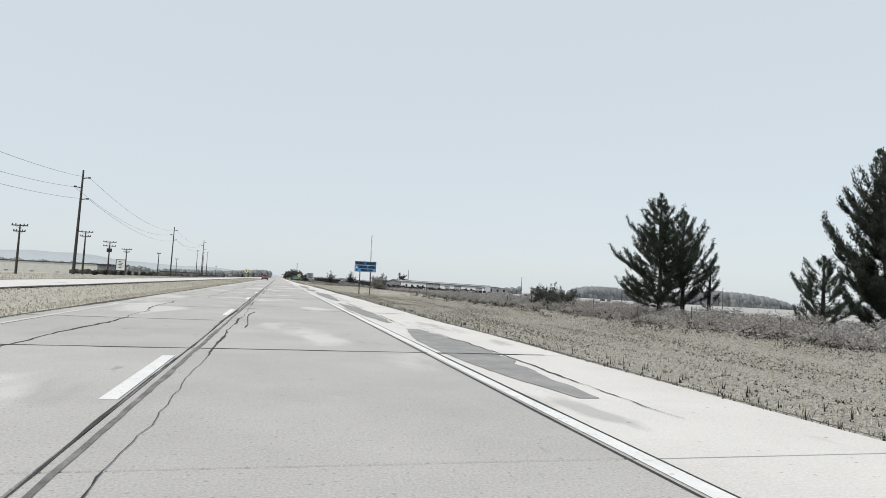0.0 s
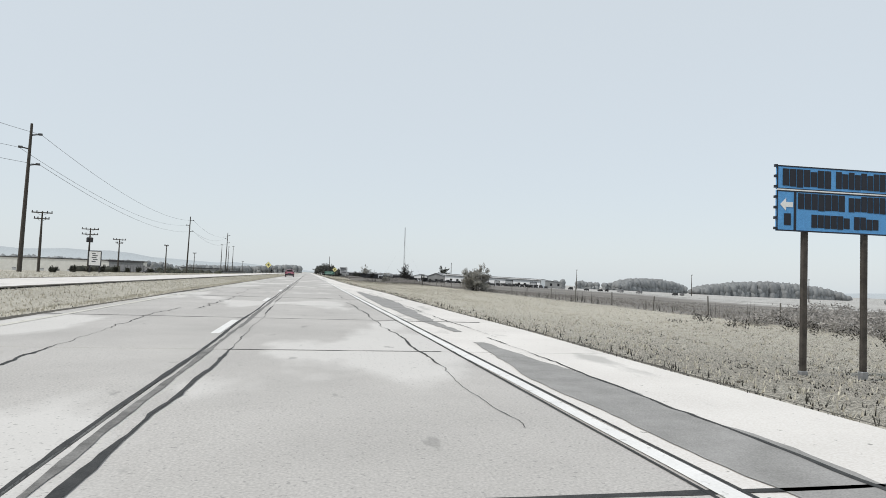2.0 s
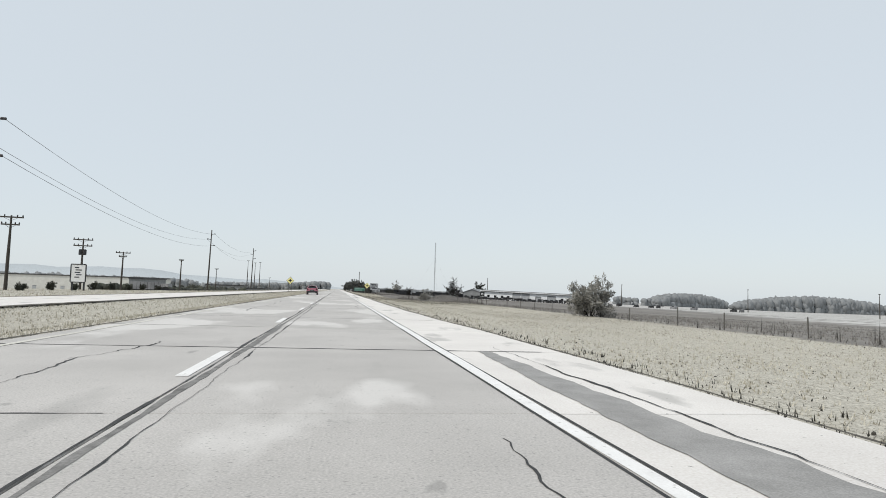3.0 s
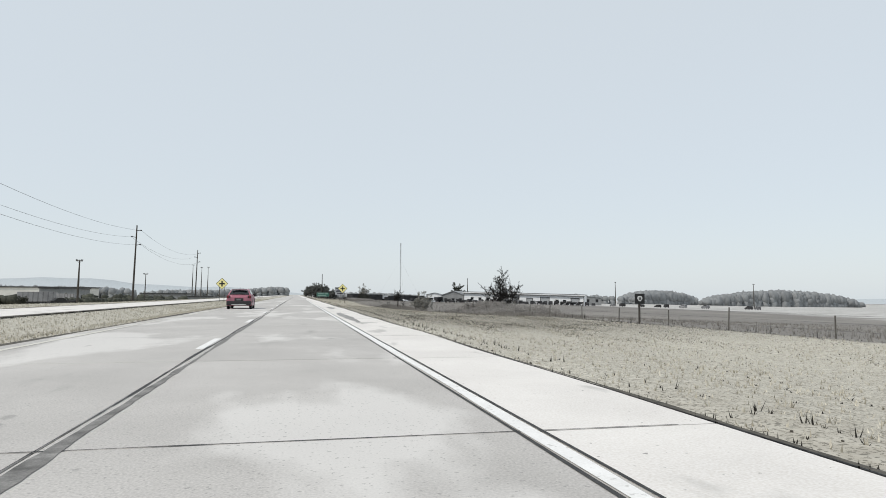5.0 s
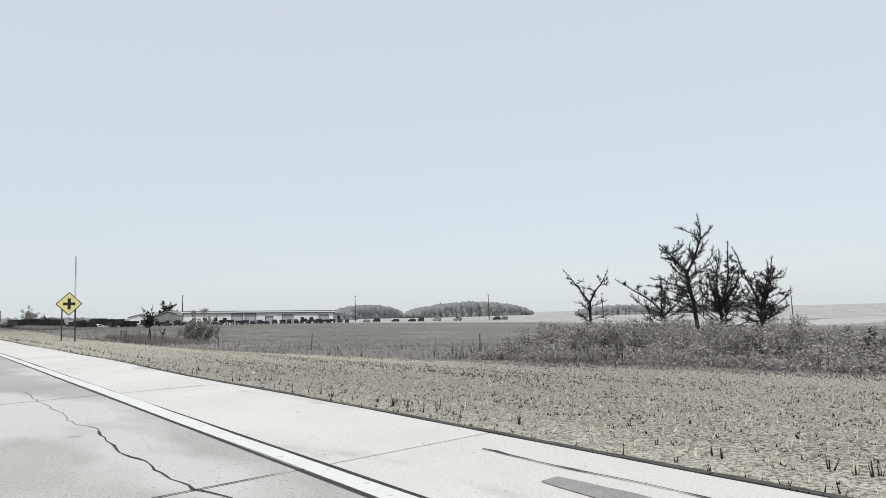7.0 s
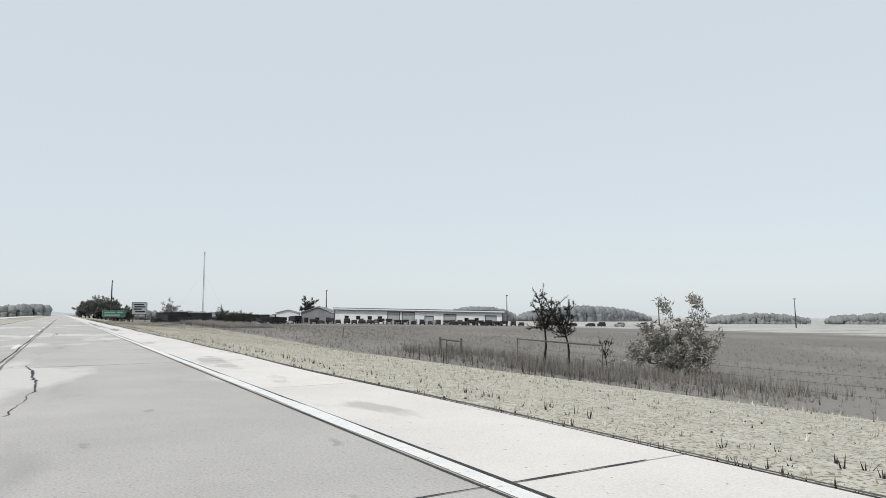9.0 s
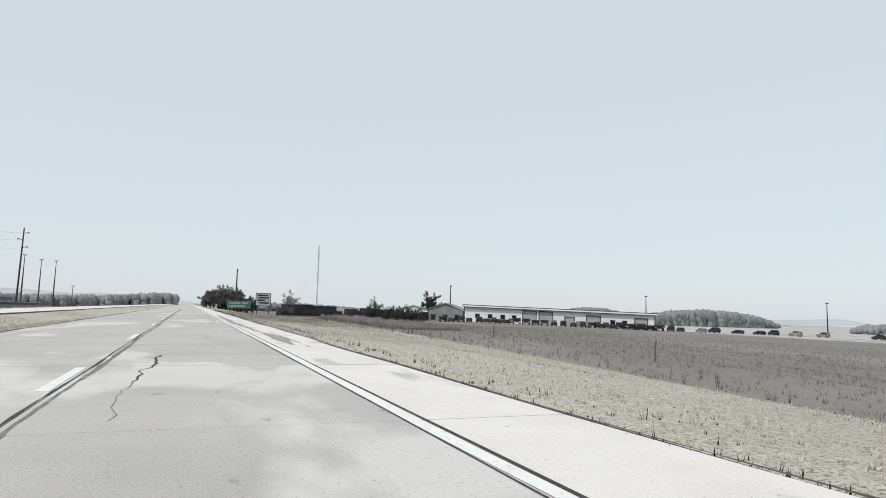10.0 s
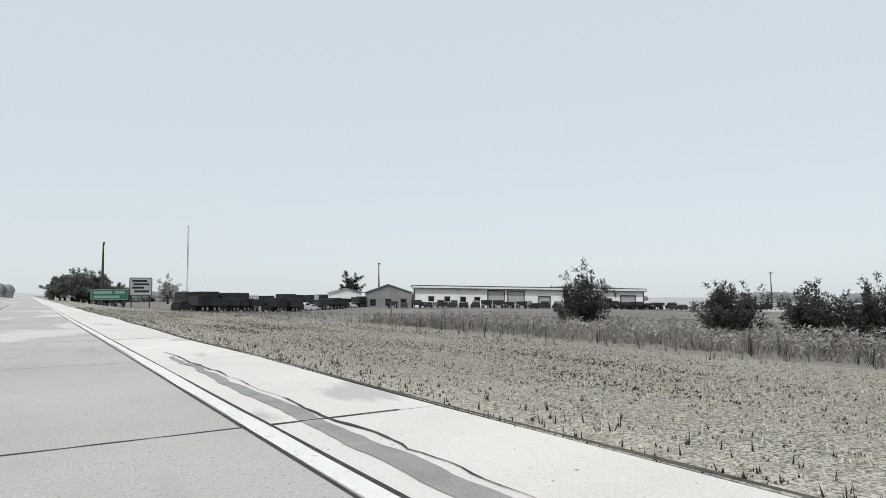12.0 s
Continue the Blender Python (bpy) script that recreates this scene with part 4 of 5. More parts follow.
def ridge(name, pts, label, depth):
    """A far ridge coloured as if seen through haze, with a crest given by x and height."""
    bm = bmesh.new()
    rows = []
    for k, s in enumerate((0, 0.5, 1.0, 0.4, 0)):
        rows.append([bm.verts.new((x, 3700 + k * depth, -40 + (hh + 40) * s)) for x, hh in pts])
    for r0, r1 in zip(rows, rows[1:]):
        for i in range(len(pts) - 1):
            bm.faces.new((r0[i], r0[i + 1], r1[i + 1], r1[i]))
    tagged(part(name, bm, M_HAZE_RIDGE, smooth=True), label, "hills", kind="structure")


ridge("backdrop_ridge", [(-3600 + i * 110, max(-38, 84 * math.exp(-((-3600 + i * 110 + 1500) / 1150.0) ** 2) + 7 * math.sin(i * 0.9) + 4 * math.sin(i * 2.2))) for i in range(36)], "far ridge on the horizon, painted haze blue", 90)
ridge("backdrop_ridge", [(2700 + i * 150, 46 * math.exp(-((2700 + i * 150 - 4900) / 1500.0) ** 2) - 38 + 3 * math.sin(i * 1.1)) for i in range(34)], "far ridge across the plain, painted haze blue", 60)


cl_ = random.Random(66)
for k in range(13):
    f = k / 12
    h_ = 4.6 + 2.6 * math.sin(math.pi * min(1, f * 1.15 + 0.05)) + cl_.uniform(-0.5, 0.6)
    leafy("tree", at(5.6 + 16.0 * f, 521 + cl_.uniform(-5, 6), 70 * k), h_, h_ * cl_.uniform(0.75, 1.0), 300 + k, "dark rounded tree massed beside the road ahead", "roadside tree clump", M_DUSTYTREE, 8, 34, 0.24, 2, "tree", 0.6)
leafy("tree", at(105.7, 563.4), 11.0, 8.6, 81, "tall dense dark tree behind the depot's end", "distant single trees", M_LEAF, 10, 30, 0.32, 2, "tree", 1.8)
leafy("tree", at(47.8, 613.2), 10.0, 9.6, 82, "round sparse tree standing over low roofs", "distant single trees", M_GREYLEAF, 9, 18, 0.26, 2, "tree", 1.8)

# ---------------------------------------------------------------- poles, mast and cables
def utility_pole(x, y, height, arms, label, group, turn=0, transformer=False, lean=0.6, stout=1.0):
    t = thing("utility_pole", at(x, y, turn, 0.3) @ pose(0, 0, 0, 0, lean, 0), label, "pole", group)
    h = height + 0.3
    part("pole", tubed([(0, 0, 0), (0, 0, h * 0.5), (0, 0, h)], [(0.016 * h ** 0.9 + 0.13) * stout, (0.014 * h ** 0.9 + 0.11) * stout, 0.13 * stout], 10), M_POLE, t)
    for dz, half in arms:
        arm = part("crossarm", boxed(-half, half, -0.2, -0.06, h - dz - 0.11, h - dz + 0.11, bevel=0.01), M_POLE, t)
        for s in (-0.93, -0.5, 0.5, 0.93):
            part("insulator", tubed([(s * half, -0.11, h - dz + 0.07), (s * half, -0.11, h - dz + 0.24), (s * half, -0.11, h - dz + 0.42)], [0.06, 0.13, 0.06], 6), M_DARKSTEEL, arm)
        for s in (-1, 1):
            part("brace", tubed([(0, -0.12, h - dz - 0.6), (s * half * 0.6, -0.12, h - dz - 0.05)], [0.03, 0.03], 4), M_DARKSTEEL, t)
    if transformer:
        for s in (-0.42, 0.42):
            part("transformer", tubed([(s, 0, h - 3.6), (s, 0, h - 3.5), (s, 0, h - 2.5), (s, 0, h - 2.35)], [0.3, 0.38, 0.38, 0.2], 10), M_DARKSTEEL, t)
    return t


def tall_pole(x, y, height, label):
    t = thing("transmission_pole", at(x, y, 0, 0.3) @ pose(0, 0, 0, 0, 1.2, 0), label, "pole", "transmission poles")
    h = height + 0.3
    part("pole", tubed([(0, 0, 0), (0, 0, h * 0.5), (0, 0, h)], [0.42, 0.33, 0.22], 12), M_POLE, t)
    for dz, s in ARMS:
        arm = part("davit_arm", tubed([(0, 0, h - dz - 0.2), (s * 1.0, 0, h - dz), (s * 1.7, 0, h - dz + 0.05)], [0.14, 0.12, 0.10], 6), M_DARKSTEEL, t)
        part("insulator", tubed([(s * 1.25, 0, h - dz + 0.1), (s * 1.9, 0, h - dz + 0.1)], [0.22, 0.22], 8), M_DARKSTEEL, arm)
    return t


ARMS = ((2.0, 1), (4.6, -1), (7.6, 1))
TALL = ((-50.0, 10.0, 27.0), (-52.2, 187.4, 27.6), (-62.3, 410.8, 31.0), (-62.5, 570.5, 33.5))
for x_, y_, h_ in TALL:
    tall_pole(x_, y_, h_, "tall dark transmission pole with three davit arms")
for i, (dz, s) in enumerate(ARMS):
    pts = []
    for (xa, ya, ha), (xb, yb, hb) in zip(TALL, TALL[1:]):
        za, zb = float(land_z(xa, ya)) + ha - dz, float(land_z(xb, yb)) + hb - dz
        for k in range(24):
            f = k / 24
            pts.append((xa + (xb - xa) * f + s * 1.8 + 0.5, ya + (yb - ya) * f, za + (zb - za) * f - 4 * 4.2 * f * (1 - f)))
    tagged(part("power_cable", tubed(pts, [0.035] * len(pts), 4), M_WIRE), "black power cable slung between tall poles", "cable", "power cables")
for x_, y_, h_, tr, arms in ((-52, 148.7, 10.2, False, ((0.3, 1.5), (1.5, 1.1))), (-52.6, 197.0, 12.1, False, ((0.3, 1.9), (1.5, 1.4))), (-54.8, 233.4, 11.1, True, ((0.3, 2.0), (1.6, 1.9))),
                             (-55.9, 263.6, 10.2, False, ((0.3, 1.8), (1.3, 1.0))), (-53.7, 317.7, 11.2, False, ((0.3, 0.8),))):
    utility_pole(x_, y_, h_, arms, "dark wooden pole with twin crossarms and transformers" if tr else "dark wooden utility pole with crossarms", "frontage utility poles", 0, tr)
for x_, y_, h_ in ((-73.4, 630, 27.0), (-70.0, 649, 26.0), (-71.1, 693, 28.0), (-62.0, 430, 13.0), (-62.0, 694, 14.0)):
    utility_pole(x_, y_, h_, ((0.35, 0.9),), "thin dark utility pole far along the road", "far utility poles", stout=0.85)
for x_, y_, h_ in ((12.7, 477.6, 12.6), (108, 544, 15.2), (209, 537, 15.8), (287.8, 501.4, 16.2), (362.8, 468.1, 17.0), (396, 414, 16.1), (447, 380, 16.6)):
    utility_pole(x_, y_, h_, ((0.35, 0.9),), "stout dark utility pole standing on the plain", "plain utility poles", 90)

mast = thing("radio_mast", at(156, 1130), "thin banded lattice radio mast with guy wires", "mast")
bm = bmesh.new()
for k in range(3):
    a = 2 * math.pi * k / 3
    tube(bm, [(0.7 * math.cos(a), 0.7 * math.sin(a), 0), (0.7 * math.cos(a), 0.7 * math.sin(a), 86)], [0.14, 0.14], 4)
for k in range(43):
    a = 2 * math.pi * (k % 3) / 3
    b_ = 2 * math.pi * ((k + 1) % 3) / 3
    tube(bm, [(0.7 * math.cos(a), 0.7 * math.sin(a), k * 2), (0.7 * math.cos(b_), 0.7 * math.sin(b_), k * 2 + 2)], [0.09, 0.09], 3)
part("lattice", bm, M_DARKSTEEL, mast)
for k in range(3):
    a = 2 * math.pi * k / 3 + 0.5
    part("guy_wire", tubed([(40 * math.cos(a), 40 * math.sin(a), 0), (0, 0, 60)], [0.03, 0.03], 3), M_WIRE, mast)


# ---------------------------------------------------------------- signs
def bars(parent, rows, y, mat, name="lettering"):
    for x0, x1, z0, z1 in rows:
        part(name, boxed(x0, x1, y - 0.006, y - 0.002, z0, z1), mat, parent)


def services_sign():
    t = thing("services_sign", at(8.1, 64.26, -3, 0.1), "blue services sign on two dark posts, unreadable dark lettering", "sign")
    zb = 1.99 - float(land_z(8.1, 64.26)) + 0.1
    w, hh = 1.06, 1.04
    for x in (-0.52, 0.55):
        post = part("post", boxed(x - 0.045, x + 0.045, 0.03, 0.10, -0.4, zb + hh * 0.9, bevel=0.008), M_POLE, t)
        part("base_sleeve", boxed(x - 0.06, x + 0.06, 0.015, 0.115, -0.4, 0.2, bevel=0.01), M_STEEL, post)
    for z0, z1 in ((zb, zb + 0.645), (zb + 0.66, zb + hh)):
        p = part("panel", boxed(-w, w, 0.0, 0.03, z0, z1, bevel=0.004), M_BLUE, t)
        for a_, b_, c_, d_ in ((-w, w, z1 - 0.02, z1), (-w, w, z0, z0 + 0.02), (-w, -w + 0.02, z0, z1), (w - 0.02, w, z0, z1)):
            part("border", boxed(a_, b_, -0.004, 0.0, c_, d_), M_NAVY, p)
    part("white_rule", boxed(-w, w, -0.006, -0.001, zb + 0.645, zb + 0.665), M_SIGNWHITE, t)
    part("divider", boxed(-0.76, -0.72, -0.006, -0.001, zb + 0.02, zb + 0.63), M_NAVY, t)
    words = ((-0.96, -0.10, zb + 0.70, zb + 0.99), (-0.02, 1.00, zb + 0.70, zb + 0.99), (-0.69, 0.15, zb + 0.34, zb + 0.61), (0.21, 1.00, zb + 0.34, zb + 0.61), (-0.45, 0.24, zb + 0.06, zb + 0.28), (0.31, 0.76, zb + 0.06, zb + 0.28), (-0.93, -0.80, zb + 0.08, zb + 0.28))
    rng = random.Random(6)
    for x0, x1, z0, z1 in words:
        n = max(1, round((x1 - x0) / 0.115))
        step = (x1 - x0) / n
        bars(t, [(x0 + k * step, x0 + (k + 1) * step - 0.012, z0 + rng.uniform(0, 0.025), z1 - rng.choice((0, 0, 0.03))) for k in range(n)], 0.0, M_NAVY)
    arrow = [(-1.0, zb + 0.42), (-0.9, zb + 0.52), (-0.9, zb + 0.46), (-0.78, zb + 0.46), (-0.78, zb + 0.38), (-0.9, zb + 0.38), (-0.9, zb + 0.32)]
    part("arrow", polygon_plate(arrow, -0.008, -0.002), M_SIGNWHITE, t)
    for k in range(7):
        part("edge_clip", boxed(-w - 0.03, -w + 0.01, -0.01, 0.035, zb + 0.02 + k * 0.165, zb + 0.06 + k * 0.165), M_NAVY, t)


def crossroads_sign(x, y, centre, half, label):
    t = thing("crossroads_sign", at(x, y, 0, 0.1), label, "sign", "crossroads warning signs")
    z = centre - float(land_z(x, y)) + 0.1
    for s in (-0.36, 0.36):
        part("post", boxed(s - 0.035, s + 0.035, 0.02, 0.08, -0.4, z - half * 0.35, bevel=0.006), M_POLE, t)
    part("rail", boxed(-0.4, 0.4, 0.02, 0.06, z - half * 0.42, z - half * 0.34), M_DARKSTEEL, t)
    part("rail", boxed(-0.4, 0.4, 0.02, 0.06, z + 0.1, z + 0.18), M_DARKSTEEL, t)
    dia = lambda r: [(-r, z), (0, z - r), (r, z), (0, z + r)]
    part("panel", polygon_plate(dia(half), -0.012, 0.012), M_BLACK, t, "black-edged plate")
    part("face", polygon_plate(dia(half * 0.91), -0.018, -0.013), M_SIGNYELLOW, t, "yellow reflective face")
    r, k = half * 0.46, half * 0.115
    part("cross_symbol", polygon_plate([(-r, z - k), (-k, z - k), (-k, z - r), (k, z - r), (k, z - k), (r, z - k), (r, z + k), (k, z + k), (k, z + r), (-k, z + r), (-k, z + k), (-r, z + k)], -0.024, -0.019), M_BLACK, t)


def route_marker():
    t = thing("route_marker", at(20.9, 175.0, 0, 0.1), "small black and white route marker on a wooden post", "sign")
    z0 = 0.62 - float(land_z(20.9, 175)) + 0.1
    part("post", boxed(-0.05, 0.05, 0.02, 0.12, -0.3, z0 + 0.55, bevel=0.01), M_POLE, t)
    part("panel", boxed(-0.33, 0.33, -0.012, 0.012, z0, z0 + 0.62, bevel=0.004), M_BLACK, t)
    part("shield", polygon_plate([(-0.14, z0 + 0.45), (-0.17, z0 + 0.32), (-0.09, z0 + 0.19), (0, z0 + 0.15), (0.09, z0 + 0.19), (0.17, z0 + 0.32), (0.14, z0 + 0.45), (0, z0 + 0.49)], -0.018, -0.013), M_SIGNWHITE, t)
    bars(t, ((-0.085, -0.015, z0 + 0.22, z0 + 0.40), (0.02, 0.09, z0 + 0.22, z0 + 0.40)), -0.019, M_BLACK)


def guide_sign():
    t = thing("guide_sign", at(12.6, 462.0, 0, 0.1), "wide green guide sign with pale lettering on posts", "sign")
    for x in (-2.2, 2.2):
        part("post", boxed(x - 0.1, x + 0.1, 0.05, 0.25, -0.4, 3.1, bevel=0.01), M_DARKSTEEL, t)
    part("panel", boxed(-3.0, 3.0, -0.02, 0.04, 1.3, 3.2, bevel=0.01), M_GREEN, t)
    for a_, b_, c_, d_ in ((-3.0, 3.0, 3.12, 3.2), (-3.0, 3.0, 1.3, 1.38), (-3.0, -2.92, 1.38, 3.12), (2.92, 3.0, 1.38, 3.12)):
        part("border", boxed(a_, b_, -0.03, -0.021, c_, d_), M_PALEGREEN, t)
    bars(t, ((-2.5, 0.4, 2.42, 2.86), (0.8, 2.4, 2.42, 2.86), (-2.5, 1.6, 1.62, 2.06)), -0.021, M_PALEGREEN)


def billboard(x, y, w, z0, z1, label, face, group, rows=()):
    t = thing("billboard", at(x, y, 0, 0.2), label, "sign", group)
    g = float(land_z(x, y)) - 0.2
    for s in (-w * 0.42, w * 0.42):
        part("post", boxed(s - 0.13, s + 0.13, 0.05, 0.31, -0.3, z1 - g, bevel=0.02), M_DARKSTEEL, t)
    part("panel", boxed(-w / 2, w / 2, -0.08, 0.05, z0 - g, z1 - g, bevel=0.02), face, t)
    for a_, b_, c_, d_ in ((-w / 2 - 0.06, w / 2 + 0.06, z1 - g, z1 - g + 0.15), (-w / 2 - 0.06, w / 2 + 0.06, z0 - g - 0.15, z0 - g), (-w / 2 - 0.15, -w / 2, z0 - g, z1 - g), (w / 2, w / 2 + 0.15, z0 - g, z1 - g)):
        part("frame", boxed(a_, b_, -0.12, 0.07, c_, d_), M_DARKSTEEL, t)
    for a_, b_, c_, d_ in rows:
        part("lettering", boxed(a_ * w / 2, b_ * w / 2, -0.09, -0.081, z0 - g + c_ * (z1 - z0), z0 - g + d_ * (z1 - z0)), M_NAVY, t)


services_sign()
crossroads_sign(7.05, 239.0, 2.03, 0.72, "yellow crossroads warning sign on two wooden posts")
crossroads_sign(-11.6, 248.0, 2.75, 0.95, "large yellow crossroads sign in the grassy median")
route_marker()
guide_sign()
billboard(23.4, 505.3, 4.8, 1.0, 5.1, "grey billboard with dark lettering rows on dark posts", M_DOORGREY, "billboards", ((-0.8, 0.6, 0.78, 0.9), (-0.7, 0.8, 0.58, 0.7), (-0.8, 0.3, 0.38, 0.5), (-0.6, 0.8, 0.16, 0.28)))
billboard(-44.8, 205.0, 2.3, 0.9, 3.9, "white notice board with dark lettering between dark posts", M_SIGNWHITE, "billboards", ((-0.5, 0.1, 0.80, 0.86), (-0.4, 0.5, 0.66, 0.72), (-0.5, 0.3, 0.52, 0.58), (-0.3, 0.5, 0.38, 0.44), (-0.5, 0.2, 0.24, 0.30)))

# ---------------------------------------------------------------- fence
fence = thing("wire_fence", pose(0, 0, 0), "wire fence on thin weathered posts along the field", "fence")
FX = 20.7
post_me = boxed(-0.028, 0.028, -0.028, 0.028, -0.4, 1.02, bevel=0.008)
pm = bpy.data.meshes.new("post")
post_me.to_mesh(pm)
post_me.free()
pm.materials.append(M_POST)
fr_ = random.Random(9)
FY = [12 + i * 5.7 for i in range(66)]
for i, y in enumerate(FY):
    if y > 215 and i % 3:
        continue
    p = new("post", pm)
    p.matrix_basis = at(FX + fr_.uniform(-0.08, 0.08), y + fr_.uniform(-0.5, 0.5), fr_.uniform(0, 90)) @ pose(0, 0, 0, fr_.uniform(-3, 3), fr_.uniform(-3, 3), 0) @ Matrix.Diagonal((1, 1, fr_.uniform(0.85, 1.1), 1))
    p.parent = fence
for hgt in (0.3, 0.6, 0.9):
    part("wire", tubed([(FX, y, float(land_z(FX, y)) + hgt) for y in FY], [0.004] * len(FY), 3), M_DARKSTEEL, fence)
brace = thing("fence_brace", at(20.4, 284.1), "wooden fence brace of two posts and a rail", "fence")
for y in (-1.25, 1.25):
    part("post", tubed([(0, y, -0.3), (0.01, y, 1.12)], [0.085, 0.075], 8), M_POST, brace)
part("rail", tubed([(0, -1.25, 0.93), (0, 1.25, 1.0)], [0.055, 0.05], 8), M_POST, brace)
part("stay_wire", tubed([(0, -1.25, 0.1), (0, 1.25, 0.95)], [0.008, 0.008], 4), M_DARKSTEEL, brace)

rail = thing("fence_rail", at(20.7, 274.5), "dark weathered rail lashed between two thin fence posts", "fence")
part("rail", tubed([(0, -3.2, 1.32), (0.02, 0, 1.36), (0, 3.2, 1.42)], [0.035, 0.04, 0.03], 6), M_POST, rail)
for y in (-3.15, 3.15):
    part("post", tubed([(0, y, -0.3), (0.02, y, 1.45)], [0.03, 0.025], 6), M_POST, rail)

# ---------------------------------------------------------------- depot and its yard
BX, BY = 91.4, 489.9
TURN = math.degrees(math.atan2(458.4 - BY, 149.4 - BX))
BASE = -3.1
depot = thing("depot_building", pose(BX, BY, BASE + 0.9, 0, 1.25, TURN), "long low white metal depot with grey roller doors", "building")
DOORS = ((20.9, 25.4, 4.1), (26.6, 31.1, 4.1), (35.5, 38.6, 2.7), (43.0, 47.5, 3.5), (59.3, 63.4, 3.3))
LEN, HGT, DEEP = 66.0, 5.1, 24.0
xs = [0.0] + [q for d in DOORS for q in d[:2]] + [LEN]
for i in range(0, len(xs), 2):
    part("wall_panel", boxed(xs[i], xs[i + 1], 0, 0.3, -1.2, HGT), M_WALL, depot)
for x0, x1, hd in DOORS:
    part("wall_panel", boxed(x0, x1, 0, 0.3, hd, HGT), M_WALL, depot)
part("side_wall", boxed(0, 0.3, 0.3, DEEP, -1.2, HGT), M_WALL, depot)
part("side_wall", boxed(LEN - 0.3, LEN, 0.3, DEEP, -1.2, HGT), M_WALL, depot)
part("back_wall", boxed(0.3, LEN - 0.3, DEEP - 0.3, DEEP, -1.2, HGT), M_WALL, depot)
bm = bmesh.new()
ring = [(-0.6, -0.9, HGT + 0.02), (-0.6, DEEP / 2, HGT + 0.25), (-0.6, DEEP + 0.6, HGT + 0.02)]
va = [bm.verts.new(q) for q in ring] + [bm.verts.new((q[0], q[1], q[2] + 0.25)) for q in ring]
vb = [bm.verts.new((LEN + 0.6, q.co.y, q.co.z)) for q in va]
for i, j in ((0, 1), (1, 2), (4, 3), (5, 4), (3, 0), (2, 5)):
    bm.faces.new((va[i], va[j], vb[j], vb[i]))
for s in (va, vb):
    bm.faces.new((s[0], s[1], s[4], s[3]))
    bm.faces.new((s[1], s[2], s[5], s[4]))
part("roof", bm, M_ROOF, depot)
part("fascia", boxed(-0.6, LEN + 0.6, -1.02, -0.9, HGT - 0.35, HGT + 0.3), M_WALL, depot, "white sheet fascia")
part("drip_edge", boxed(-0.62, LEN + 0.62, -1.10, -1.02, HGT + 0.24, HGT + 0.42), M_FASCIA, depot)
part("drip_edge", boxed(-0.62, LEN + 0.62, -1.10, -1.02, HGT - 0.5, HGT - 0.3), M_FASCIA, depot)
for x0, x1, hd in DOORS:
    d = part("roller_door", boxed(x0, x1, 0.12, 0.2, -1.0, hd), M_DOORGREY, depot)
    for k in range(int(hd / 0.5)):
        part("door_slat", boxed(x0, x1, 0.10, 0.12, 0.3 + k * 0.5, 0.34 + k * 0.5), M_GREYWALL, d)
    for a_, b_, c_, e_ in ((x0 - 0.25, x0, -1.0, hd), (x1, x1 + 0.25, -1.0, hd), (x0 - 0.25, x1 + 0.25, hd, hd + 0.28)):
        part("door_frame", boxed(a_, b_, -0.08, 0.1, c_, e_), M_FASCIA, depot)
for x0 in (4.0, 8.5, 13.0, 17.0, 51.0, 55.0):
    w_ = part("window", boxed(x0, x0 + 1.6, -0.03, 0.05, 1.0, 2.3), M_GLASS, depot)
    part("window_frame", boxed(x0 - 0.12, x0 + 1.72, -0.06, -0.03, 2.3, 2.45), M_FASCIA, w_)
part("corner_post", boxed(LEN - 0.2, LEN + 0.06, -0.1, 0.05, -1.2, HGT), M_FASCIA, depot)
part("corner_post", boxed(-0.06, 0.2, -0.1, 0.05, -1.2, HGT), M_FASCIA, depot)


def gabled_house(m, w, d, wall_h, roof_h, label, wall, group, openings=3, roof=M_ROOF):
    t = thing("house", m, label, "building", group)
    part("wall_shell", boxed(-w / 2, w / 2, 0, d, -1.5, wall_h), wall, t)
    bm = bmesh.new()
    o = 0.5
    a_ = [bm.verts.new((x, -o, z)) for x, z in ((-w / 2 - o, wall_h), (0, wall_h + roof_h), (w / 2 + o, wall_h), (w / 2 + o, wall_h + 0.2), (0, wall_h + roof_h + 0.25), (-w / 2 - o, wall_h + 0.2))]
    b_ = [bm.verts.new((v.co.x, d + o, v.co.z)) for v in a_]
    for i in range(6):
        bm.faces.new((a_[i], a_[(i + 1) % 6], b_[(i + 1) % 6], b_[i]))
    for s in (a_, b_):
        bm.faces.new((s[0], s[1], s[4], s[5]))
        bm.faces.new((s[1], s[2], s[3], s[4]))
    part("roof", bm, roof, t)
    part("gable_wall", polygon_plate([(-w / 2, wall_h), (w / 2, wall_h), (0, wall_h + roof_h)], 0.0, 0.2), wall, t)
    for k in range(openings):
        x = -w / 2 + w * (k + 0.5) / openings
        win = part("window", boxed(x - 0.8, x + 0.8, -0.04, 0.05, 0.6, min(2.4, wall_h - 0.3)), M_GLASS, t)
        part("window_frame", boxed(x - 0.95, x + 0.95, -0.07, -0.04, min(2.4, wall_h - 0.3), min(2.4, wall_h - 0.3) + 0.15), M_FASCIA, win)
    return t


